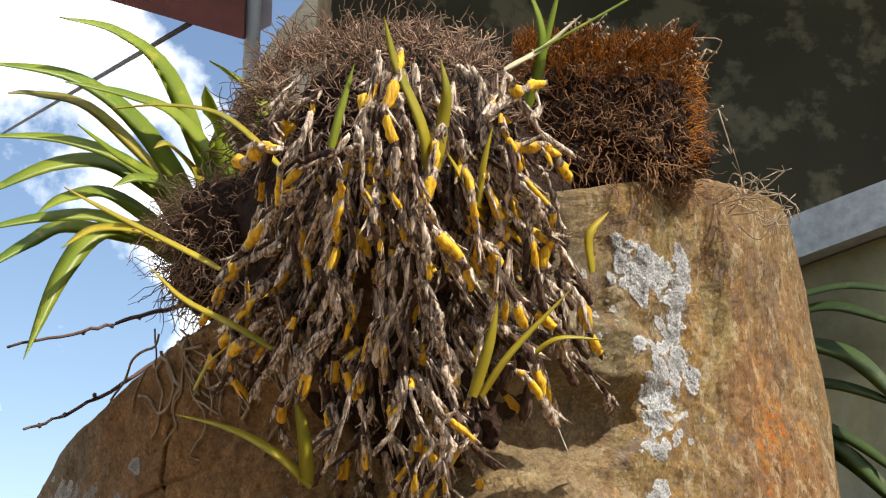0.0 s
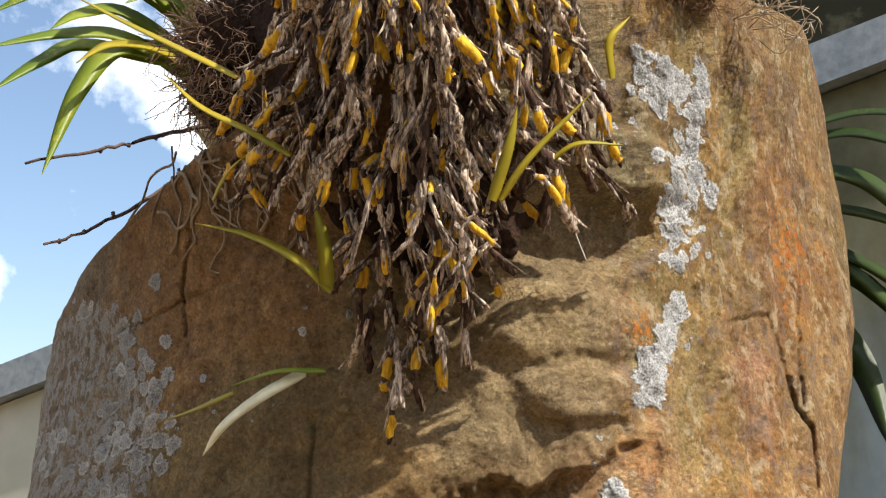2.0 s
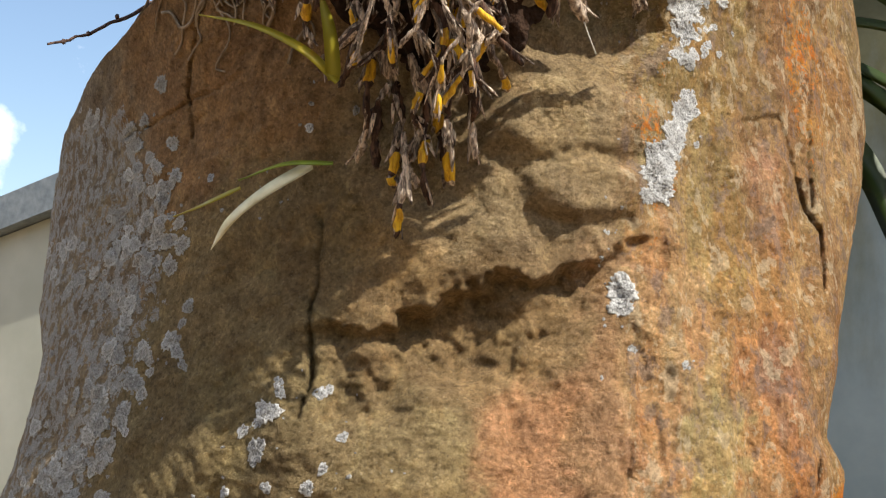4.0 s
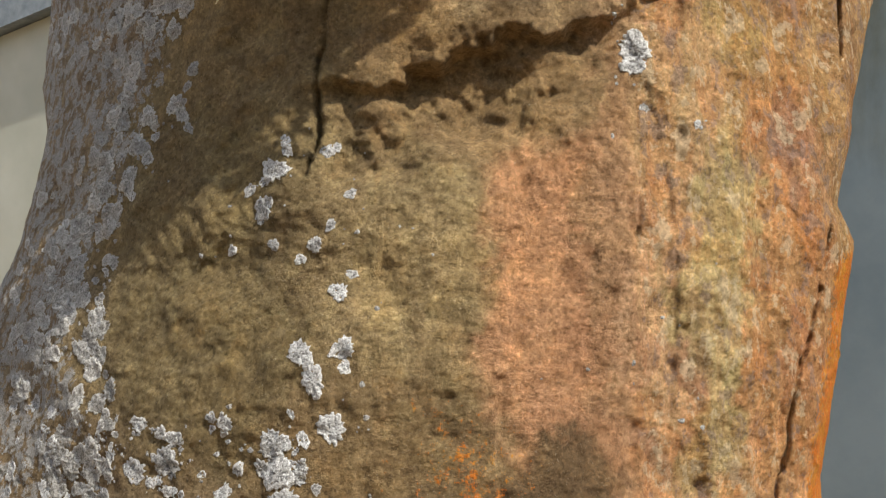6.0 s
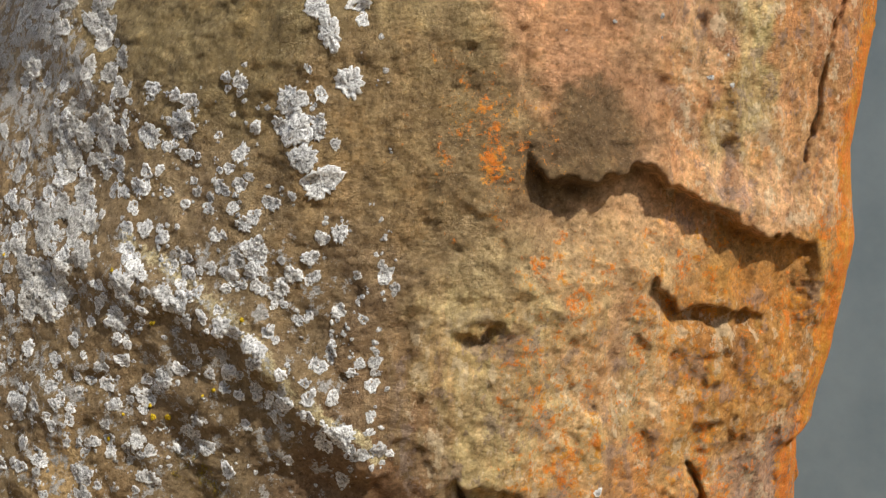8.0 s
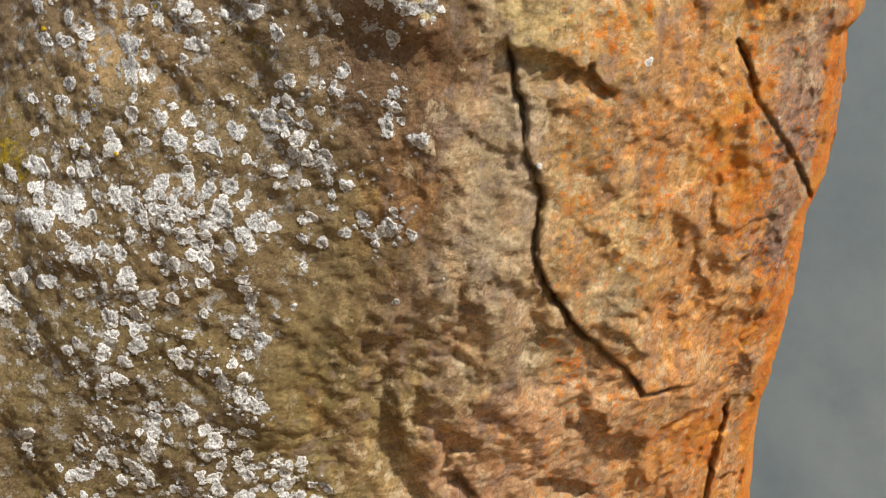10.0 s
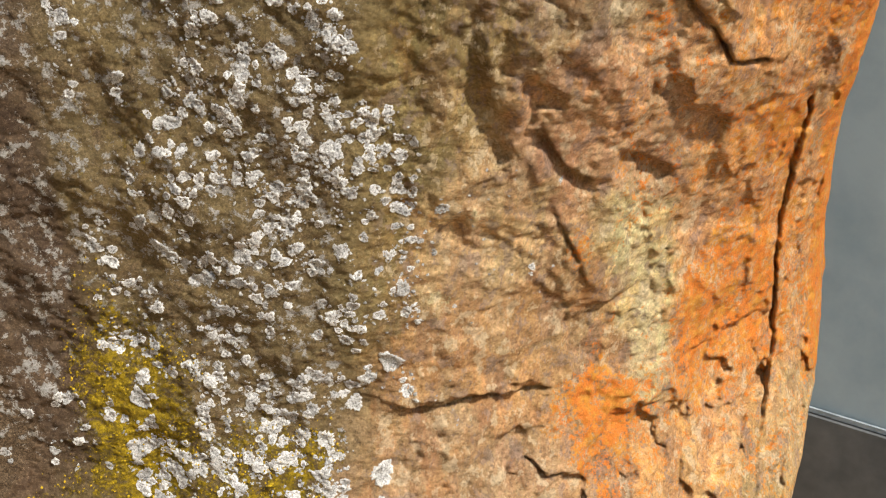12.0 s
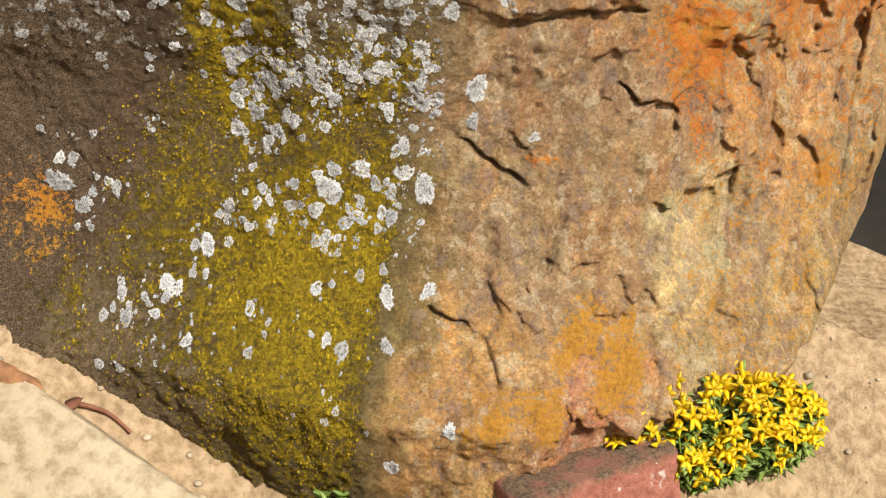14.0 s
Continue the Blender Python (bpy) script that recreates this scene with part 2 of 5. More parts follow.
def lichen_material(name, dark, light):
    m, n, l, bsdf = material(name)
    tex = noise_node(n, l, 560, 5, 0.7)
    lump = noise_node(n, l, 150, 5, 0.65)
    geo = n.new("ShaderNodeNewGeometry")
    col = ramp_node(n, l, tex.outputs["Fac"], [(0.38, dark), (0.56, light)]).outputs["Color"]
    tint = ramp_node(n, l, geo.outputs["Random Per Island"], [(0.0, (0.62,)), (0.6, (0.95,)), (1.0, (1.08,))]).outputs["Color"]
    col = mix_node(n, l, 0.8, col, tint, "MULTIPLY")
    l.new(col, bsdf.inputs["Base Color"])
    bsdf.inputs["Roughness"].default_value = 0.95
    bsdf.inputs["Specular IOR Level"].default_value = 0.1
    h = math_node(n, l, "ADD", tex.outputs["Fac"], lump.outputs["Fac"])
    bump_node(n, l, bsdf, h, 1.0, 0.0022)
    return m


def leaf_material(name, a, b, tip, stripes=True):
    m, n, l, bsdf = material(name)
    tex = noise_node(n, l, 60, 4)
    big = noise_node(n, l, 9, 3)
    col = ramp_node(n, l, big.outputs["Fac"], [(0.35, a), (0.65, b)]).outputs["Color"]
    spots = ramp_node(n, l, tex.outputs["Fac"], [(0.60, (0.0,)), (0.68, (1.0,))]).outputs["Color"]
    col = mix_node(n, l, math_node(n, l, "MULTIPLY", spots, 0.55), col, tip)
    geo = n.new("ShaderNodeNewGeometry")
    hs = n.new("ShaderNodeHueSaturation")
    l.new(col, hs.inputs["Color"])
    l.new(ramp_node(n, l, geo.outputs["Random Per Island"], [(0, (0.75,)), (1, (1.2,))]).outputs["Color"], hs.inputs["Value"])
    l.new(hs.outputs["Color"], bsdf.inputs["Base Color"])
    bsdf.inputs["Roughness"].default_value = 0.42
    tr = n.new("ShaderNodeBsdfTranslucent")
    l.new(hs.outputs["Color"], tr.inputs["Color"])
    mx = n.new("ShaderNodeMixShader")
    mx.inputs[0].default_value = 0.35
    out = n["Material Output"]
    l.new(bsdf.outputs[0], mx.inputs[1])
    l.new(tr.outputs[0], mx.inputs[2])
    l.new(mx.outputs[0], out.inputs["Surface"])
    return m


def stained_plaster():
    """Blue-grey paint with olive algae creeping down from the cap."""
    m, n, l, bsdf = material("blue_grey_plaster")
    tex, run = noise_node(n, l, 6, 8, 0.65), noise_node(n, l, 9, 8, 0.65, (1.5, 1.5, 0.5))
    col = ramp_node(n, l, tex.outputs["Fac"], [(0.35, (0.205, 0.275, 0.325)), (0.65, (0.275, 0.35, 0.40))]).outputs["Color"]
    tc, xyz, up = n.new("ShaderNodeTexCoord"), n.new("ShaderNodeSeparateXYZ"), n.new("ShaderNodeMapRange")
    l.new(tc.outputs["Object"], xyz.inputs[0])
    l.new(math_node(n, l, "ADD", xyz.outputs["Z"], math_node(n, l, "MULTIPLY", run.outputs["Fac"], 0.7)), up.inputs[0])
    up.inputs[1].default_value, up.inputs[2].default_value = 1.95, 2.30
    col = mix_node(n, l, up.outputs[0], col, ramp_node(n, l, tex.outputs["Fac"], [(0.35, (0.085, 0.085, 0.045)), (0.65, (0.20, 0.20, 0.12))]).outputs["Color"])
    l.new(col, bsdf.inputs["Base Color"])
    bsdf.inputs["Roughness"].default_value = 0.9
    bump_node(n, l, bsdf, tex.outputs["Fac"], 0.3, 0.002)
    return m


def brick_material():
    """Worn red brick, its upper face browned by dirt, flecked with lime."""
    m, n, l, bsdf = material("worn_red_brick")
    tex, big, fine = noise_node(n, l, 90, 8, 0.75), noise_node(n, l, 22, 8, 0.7), noise_node(n, l, 260, 5, 0.7)
    col = ramp_node(n, l, tex.outputs["Fac"], [(0.36, (0.27, 0.085, 0.055)), (0.62, (0.52, 0.20, 0.14))]).outputs["Color"]
    tc, xyz, up = n.new("ShaderNodeTexCoord"), n.new("ShaderNodeSeparateXYZ"), n.new("ShaderNodeMapRange")
    l.new(tc.outputs["Object"], xyz.inputs[0])
    l.new(math_node(n, l, "ADD", xyz.outputs["Z"], math_node(n, l, "MULTIPLY", big.outputs["Fac"], 0.05)), up.inputs[0])
    up.inputs[1].default_value, up.inputs[2].default_value = 0.057, 0.066
    col = mix_node(n, l, up.outputs[0], col, ramp_node(n, l, fine.outputs["Fac"], [(0.36, (0.055, 0.036, 0.020)), (0.64, (0.24, 0.15, 0.085))]).outputs["Color"])
    lime = ramp_node(n, l, big.outputs["Fac"], [(0.62, (0.0,)), (0.65, (1.0,))]).outputs["Color"]
    col = mix_node(n, l, lime, col, (0.60, 0.55, 0.48))
    l.new(col, bsdf.inputs["Base Color"])
    bsdf.inputs["Roughness"].default_value = 0.9
    bump_node(n, l, bsdf, tex.outputs["Fac"], 1.0, 0.006)
    return m


M_ROCK = rock_material()
M_WHITE = lichen_material("white_crust_lichen", (0.16, 0.155, 0.15), (0.54, 0.535, 0.53))
M_RIM = lichen_material("white_lichen_rim", (0.28, 0.275, 0.27), (0.66, 0.655, 0.65))
M_GREYRIM = lichen_material("grey_lichen_rim", (0.27, 0.26, 0.24), (0.52, 0.505, 0.48))
M_GREY = lichen_material("grey_crust_lichen", (0.185, 0.172, 0.155), (0.42, 0.405, 0.385))
M_YTUFT = lichen_material("yellow_moss", (0.16, 0.11, 0.008), (0.56, 0.39, 0.02))
M_ROCK2 = plain_material("dark_boulder_stone", (0.06, 0.042, 0.026), (0.20, 0.14, 0.085), 30, 0.9, 0.8, 0.01)
M_SOIL = plain_material("dry_ground_soil", (0.21, 0.135, 0.07), (0.47, 0.34, 0.205), 75, 0.95, 1.0, 0.007, (0.38, 0.60))
M_SLAB = plain_material("pale_sandstone_slab", (0.24, 0.17, 0.095), (0.46, 0.37, 0.245), 55, 0.9, 1.0, 0.006, (0.36, 0.54))
# near-black peat also paints in the shade of gaps behind the canes
M_PEAT = plain_material("root_peat", (0.008, 0.004, 0.003), (0.060, 0.030, 0.017), 120, 0.95, 1.0, 0.01)
M_ROOT = plain_material("dry_roots", (0.060, 0.028, 0.018), (0.42, 0.28, 0.19), 90, 0.85, 0.4, 0.001, per_piece=0.9)
M_ROOTP = plain_material("pale_roots", (0.26, 0.19, 0.12), (0.52, 0.42, 0.30), 90, 0.85, 0.4, 0.001, per_piece=0.5)
M_ROOTG = plain_material("grey_brown_roots", (0.12, 0.085, 0.055), (0.34, 0.26, 0.18), 90, 0.85, 0.4, 0.001, per_piece=0.5)
M_ROOTB = plain_material("rusty_roots", (0.045, 0.018, 0.008), (0.36, 0.19, 0.085), 90, 0.85, 0.4, 0.001, per_piece=0.9)
M_MOSS = plain_material("orange_brown_moss", (0.14, 0.045, 0.006), (0.55, 0.20, 0.02), 160, 0.95, 1.0, 0.006, per_piece=0.8)
M_HUSK = plain_material("papery_husk", (0.055, 0.026, 0.018), (0.82, 0.65, 0.50), 230, 0.7, 1.0, 0.004, (0.44, 0.57), per_piece=1.1, stretch=(1.7, 1.7, 0.4))
# dark brown husk; on inner canes its darkness stands in for shade
M_DARKHUSK = plain_material("dark_shaded_husk", (0.012, 0.006, 0.005), (0.17, 0.09, 0.058), 200, 0.75, 1.0, 0.004, (0.45, 0.62), per_piece=0.8, stretch=(1.7, 1.7, 0.4))
M_BULB = plain_material("yellow_pseudobulb", (0.40, 0.17, 0.012), (0.88, 0.54, 0.03), 150, 0.45, 0.9, 0.003, (0.36, 0.56), per_piece=0.6, stretch=(2, 2, 0.4))
M_LEAFY = leaf_material("yellowing_leaf", (0.30, 0.27, 0.02), (0.55, 0.42, 0.03), (0.60, 0.32, 0.03))
M_LEAFG = leaf_material("green_strap_leaf", (0.16, 0.24, 0.015), (0.33, 0.38, 0.035), (0.50, 0.44, 0.04))
# leaf green darkened to carry the shade behind the stone
M_LEAFD = leaf_material("shade_green_leaf", (0.03, 0.055, 0.012), (0.06, 0.10, 0.02), (0.10, 0.12, 0.02))
M_DRYLEAF = plain_material("bleached_dry_leaf", (0.55, 0.47, 0.26), (0.86, 0.80, 0.56), 60, 0.6, 0.4, 0.001)
M_TWIG = plain_material("dark_twig_bark", (0.05, 0.03, 0.025), (0.16, 0.10, 0.08), 80, 0.85, 0.6, 0.002)
M_WALL = plain_material("weathered_plaster", (0.36, 0.37, 0.30), (0.52, 0.53, 0.46), 5, 0.9, 0.3, 0.003)
M_WALLB = stained_plaster()
M_CAP = plain_material("galvanised_grey_cap", (0.15, 0.18, 0.205), (0.30, 0.34, 0.37), 60, 0.55, 0.3, 0.002)
M_PLINTH = plain_material("dark_plinth_surface", (0.05, 0.055, 0.06), (0.11, 0.115, 0.12), 14, 0.8, 0.4, 0.003)
M_OLD = plain_material("stained_olive_plaster", (0.028, 0.028, 0.018), (0.13, 0.125, 0.08), 8.0, 0.9, 0.4, 0.004, (0.52, 0.60))
M_CONC = plain_material("bare_concrete", (0.26, 0.23, 0.16), (0.48, 0.44, 0.34), 12, 0.9, 0.5, 0.004)
M_EAVE = plain_material("red_painted_eave", (0.06, 0.015, 0.010), (0.13, 0.035, 0.022), 10, 0.6, 0.2, 0.002)
M_PIPE = plain_material("grey_pipe", (0.30, 0.32, 0.34), (0.42, 0.44, 0.46), 12, 0.5, 0.2, 0.001)
M_CABLE = plain_material("black_cable", (0.05, 0.05, 0.06), (0.08, 0.08, 0.09), 20, 0.6, 0.1, 0.001)
M_PETAL = leaf_material("yellow_petal", (0.82, 0.55, 0.006), (0.92, 0.68, 0.015), (0.85, 0.50, 0.01))
M_HERB = leaf_material("green_herb_leaf", (0.20, 0.30, 0.05), (0.38, 0.48, 0.13), (0.34, 0.38, 0.14))
M_BRICK = brick_material()
M_PEBBLE = plain_material("pebble_stone", (0.26, 0.20, 0.13), (0.52, 0.42, 0.29), 40, 0.85, 0.5, 0.003, per_piece=0.5)
M_GREYSTONE = plain_material("grey_field_stone", (0.16, 0.14, 0.10), (0.38, 0.33, 0.24), 40, 0.9, 0.6, 0.004)
M_REDSTONE = plain_material("rust_red_stone", (0.16, 0.08, 0.04), (0.42, 0.20, 0.085), 70, 0.9, 1.0, 0.004)
M_RUST = plain_material("rusty_metal", (0.10, 0.035, 0.02), (0.28, 0.12, 0.07), 60, 0.8, 0.6, 0.002)
M_SILK = plain_material("pale_thread", (0.6, 0.57, 0.5), (0.8, 0.78, 0.7), 40, 0.6, 0.1, 0.001)


# ---- mesh helpers ----
class Build:
    """Gathers verts and faces of many small pieces for one mesh."""

    def __init__(self):
        self.v, self.f, self.m, self.count = [], [], [], 0

    def add(self, verts, faces, mat=0):
        verts = np.asarray(verts, float)
        self.v.append(verts)
        base = self.count
        self.f.extend([tuple(int(i) + base for i in f) for f in faces])
        self.m.extend([mat] * len(faces))
        self.count += len(verts)

    def mesh(self, name, mats, flat=False):
        me = bpy.data.meshes.new(name)
        me.from_pydata(np.concatenate(self.v).tolist(), [], self.f)
        for mt in mats:
            me.materials.append(mt)
        me.polygons.foreach_set("material_index", self.m)
        me.polygons.foreach_set("use_smooth", [not flat] * len(self.f))
        me.update()
        return me

    def obj(self, name, mats, parent=None, flat=False):
        ob = new(name, self.mesh(name, mats if isinstance(mats, (list, tuple)) else [mats], flat))
        if parent:
            ob.parent = parent
        return ob


def tube(b, pts, radii, sides=5, mat=0, cap=True):
    pts = np.asarray(pts, float)
    n = len(pts)
    radii = np.broadcast_to(np.asarray(radii, float), (n,))
    tan = np.gradient(pts, axis=0)
    tan /= np.linalg.norm(tan, axis=1)[:, None] + 1e-9
    ref = np.array([0.31, 0.87, 0.38])
    a = np.cross(tan, ref)
    a /= np.linalg.norm(a, axis=1)[:, None] + 1e-9
    c = np.cross(tan, a)
    ang = np.arange(sides) * 2 * math.pi / sides
    ring = a[:, None, :] * np.cos(ang)[None, :, None] + c[:, None, :] * np.sin(ang)[None, :, None]
    v = (pts[:, None, :] + ring * radii[:, None, None]).reshape(-1, 3)
    f = []
    for i in range(n - 1):
        for k in range(sides):
            k2 = (k + 1) % sides
            f.append((i * sides + k, i * sides + k2, (i + 1) * sides + k2, (i + 1) * sides + k))
    if cap:
        f.append(tuple(range(sides))[::-1])
        f.append(tuple((n - 1) * sides + k for k in range(sides)))
    b.add(v, f, mat)


def curve_points(ctrl, n):
    """A smooth line through control points."""
    ctrl = np.asarray(ctrl, float)
    if len(ctrl) == 2:
        return np.linspace(ctrl[0], ctrl[1], n)
    p = np.vstack([2 * ctrl[0] - ctrl[1], ctrl, 2 * ctrl[-1] - ctrl[-2]])
    out = []
    for s in np.linspace(0, len(ctrl) - 1 - 1e-6, n):
        i, t = int(s), s - int(s)
        p0, p1, p2, p3 = p[i:i + 4]
        out.append(0.5 * (2 * p1 + (p2 - p0) * t + (2 * p0 - 5 * p1 + 4 * p2 - p3) * t * t + (3 * p1 - p0 - 3 * p2 + p3) * t ** 3))
    return np.array(out)


def blade(b, ctrl, width, n=16, fold=0.25, normal=(0, -0.6, 0.8), mat=0, base=0.45, thick=0.0006):
    """A strap leaf: a folded, tapering blade with thickness."""
    p = curve_points(ctrl, n)
    tan = np.gradient(p, axis=0)
    tan /= np.linalg.norm(tan, axis=1)[:, None]
    side = np.cross(tan, np.asarray(normal, float))
    side /= np.linalg.norm(side, axis=1)[:, None] + 1e-9
    up = np.cross(side, tan)
    s = np.linspace(0, 1, n)
    w = width * 0.5 * np.minimum(1, base + s * 2.5) * np.clip(1 - s ** 3.5, 0.03, 1)
    w = w[:, None]
    v = np.stack([p - side * w + up * w * fold, p + up * thick, p + side * w + up * w * fold, p - up * (thick + 0.0004)], 1).reshape(-1, 3)
    f = []
    for i in range(n - 1):
        for k in range(4):
            k2 = (k + 1) % 4
            f.append((i * 4 + k, i * 4 + k2, i * 4 + 4 + k2, i * 4 + 4 + k))
    b.add(v, f, mat)


def box(b, lo, hi, mat=0, m=None):
    v = np.array([(x, y, z) for x in (lo[0], hi[0]) for y in (lo[1], hi[1]) for z in (lo[2], hi[2])], float)
    if m is not None:
        v = np.array([tuple(m @ Vector(p)) for p in v])
    b.add(v, [(0, 1, 3, 2), (4, 6, 7, 5), (0, 4, 5, 1), (2, 3, 7, 6), (0, 2, 6, 4), (1, 5, 7, 3)], mat)


def lump(b, centre, size, seed=0, rough=0.2, nu=28, nv=18, mat=0, m=None, power=2.0):
    """A boulder: a displaced superellipsoid."""
    u, v = np.meshgrid(np.linspace(0, 2 * math.pi, nu, endpoint=False), np.linspace(-math.pi / 2, math.pi / 2, nv))
    e = 2.0 / power
    sg = lambda a: np.sign(a) * np.abs(a) ** e
    d = np.stack([sg(np.cos(v)) * sg(np.cos(u)), sg(np.cos(v)) * sg(np.sin(u)), sg(np.sin(v))], -1)
    k = 1 + rough * fbm(d[..., 0] * 1.7 + d[..., 2] * 1.1 + seed, d[..., 1] * 1.7 - d[..., 2] * 0.7 + 3.1 * seed, 4, seed)
    p = d * np.asarray(size) * k[..., None] + np.asarray(centre)
    p = p.reshape(-1, 3)
    if m is not None:
        p = np.array([tuple(m @ Vector(q)) for q in p])
    f = [(j * nu + i, j * nu + (i + 1) % nu, (j + 1) * nu + (i + 1) % nu, (j + 1) * nu + i) for j in range(nv - 1) for i in range(nu)]
    b.add(p, f, mat)


def empty(name, at=(0, 0, 0)):
    ob = new(name)
    ob.location = at
    return ob


# ---- the standing stone ----
Z_R = [-0.2, 0.03, 0.08, 0.12, 0.18, 0.25, 0.32, 0.42, 0.52, 0.60, 0.68, 0.74, 0.80, 0.86, 0.90, 0.98, 1.045, 1.06, 1.10, 1.16, 1.21, 1.28, 1.36, 1.43, 1.475, 1.492, 1.505, 1.60, 1.70, 1.80, 1.90, 2.00, 2.06, 2.09, 2.105, 2.12]
X_R = [0.12, 0.14, 0.19, 0.225, 0.252, 0.272, 0.277, 0.27, 0.259, 0.249, 0.252, 0.258, 0.256, 0.252, 0.265, 0.260, 0.252, 0.268, 0.276, 0.287, 0.294, 0.285, 0.299, 0.312, 0.322, 0.312, 0.304, 0.333, 0.373, 0.413, 0.430, 0.425, 0.408, 0.39, 0.375, 0.345]
Z_L = [-0.2, 0.0, 0.3, 0.6, 1.0, 1.2, 1.42, 1.47, 1.52, 1.58, 1.63, 1.70, 1.77, 1.82, 1.855, 1.875, 1.905, 1.935, 1.96, 1.985, 2.01, 2.05, 2.09, 2.105, 2.12]
X_L = [-0.82, -0.80, -0.75, -0.68, -0.57, -0.52, -0.475, -0.45, -0.443, -0.44, -0.462, -0.466, -0.468, -0.448, -0.405, -0.335, -0.25, -0.17, -0.09, 0.0, 0.08, 0.175, 0.27, 0.315, 0.34]
BODY = (1.0397, -0.175, 0.5699, 0.0768, -0.6535, 0.1648, 0.2833, -0.8669, 0.0662, 0.6795, 1.079, 0.5918, 0.8652)


def body_depth(x, z):
    """The broad curve of the stone's front, as y."""
    z = np.clip(z, 0.05, 2.0) - 1.0
    x = np.clip(x, np.interp(z, [-0.2, 0.2], [-0.43, -0.6]), 0.45)
    a = BODY
    return (a[0] + z * (a[1] + z * (a[2] + z * (a[3] + z * (a[4] + z * a[5])))) + x * (a[6] + z * (a[7] + z * (a[8] + z * a[9]))) + x * x * (a[10] + z * (a[11] + z * a[12])))


LEDGE = [(0.137, 1.667), (0.096, 1.648), (0.048, 1.635), (0.018, 1.635), (-0.034, 1.614), (-0.077, 1.591), (-0.12, 1.60)]
NOTCH = [(0.017, 1.300), (0.033, 1.274), (0.069, 1.276), (0.094, 1.283), (0.115, 1.272), (0.141, 1.254), (0.172, 1.242), (0.197, 1.221), (0.231, 1.212)]
CRACKS = [  # line, half width, depth
    ([(0.236, 1.771), (0.268, 1.784), (0.281, 1.753), (0.298, 1.704), (0.309, 1.685), (0.306, 1.62)], 0.003, 0.008),
    ([(0.315, 1.825), (0.302, 1.757), (0.305, 1.705)], 0.003, 0.006),
    ([(0.284, 1.488), (0.277, 1.452), (0.254, 1.374), (0.241, 1.331), (0.234, 1.28)], 0.003, 0.006),
    ([(-0.031, 1.06), (-0.016, 1.011), (-0.013, 0.974), (-0.003, 0.944), (-0.004, 0.898), (0.004, 0.858), (0.038, 0.802), (0.076, 0.758), (0.095, 0.727), (0.129, 0.716)], 0.005, 0.014),
    ([(0.145, 1.047), (0.17, 0.999), (0.203, 0.949), (0.241, 0.889)], 0.004, 0.012),
    ([(-0.048, 0.577), (-0.031, 0.532), (-0.014, 0.492)], 0.003, 0.008),
    ([(-0.191, 0.384), (-0.159, 0.374), (-0.116, 0.38), (-0.094, 0.379), (-0.05, 0.376)], 0.004, 0.012),
    ([(-0.069, 0.304), (-0.046, 0.281), (-0.029, 0.283)], 0.004, 0.010),
    ([(-0.215, 0.257), (-0.198, 0.243), (-0.176, 0.233), (-0.153, 0.216)], 0.006, 0.014),
    ([(0.195, 0.649), (0.19, 0.561), (0.19, 0.465), (0.201, 0.35), (0.195, 0.28), (0.188, 0.204), (0.181, 0.159)], 0.005, 0.016),
]
MORE_CRACKS = [
    ([(-0.233, 0.122), (-0.209, 0.112), (-0.175, 0.101), (-0.158, 0.08)], 0.009, 0.016),
    ([(0.06, 0.195), (0.057, 0.159), (0.054, 0.127)], 0.004, 0.010),
    ([(-0.18, 0.135), (-0.157, 0.123), (-0.123, 0.11)], 0.003, 0.008),
    ([(-0.23, 1.86), (-0.24, 1.80), (-0.235, 1.74)], 0.003, 0.006),
    ([(-0.32, 1.78), (-0.26, 1.785), (-0.20, 1.80)], 0.002, 0.004),
    ([(-0.116, 1.68), (-0.122, 1.613), (-0.123, 1.564), (-0.13, 1.525)], 0.004, 0.010),
    ([(0.117, 1.603), (0.121, 1.518), (0.116, 1.48)], 0.002, 0.003),
]
STEPS = [  # line running left to right, recess under it, width of the recess
    ([(0.115, 1.20), (0.135, 1.179), (0.162, 1.17), (0.2, 1.168)], 0.016, 0.03),
    ([(-0.029, 1.172), (-0.013, 1.167), (0.003, 1.179)], 0.012, 0.02),
    ([(-0.031, 1.06), (0.002, 1.046), (0.031, 1.04), (0.045, 1.025)], 0.015, 0.03),
    ([(-0.064, 0.678), (-0.049, 0.648), (-0.019, 0.617)], 0.018, 0.03),
    ([(0.005, 0.648), (0.049, 0.616)], 0.016, 0.04),
    ([(-0.016, 0.187), (0.024, 0.193), (0.065, 0.203), (0.077, 0.21)], 0.022, 0.06),
    ([(-0.101, 0.155), (-0.079, 0.153)], 0.012, 0.02),
    ([(-0.076, 0.127), (-0.042, 0.119)], 0.010, 0.02),
    ([(-0.182, 0.386), (-0.13, 0.388), (-0.06, 0.386)], 0.012, 0.04),
]


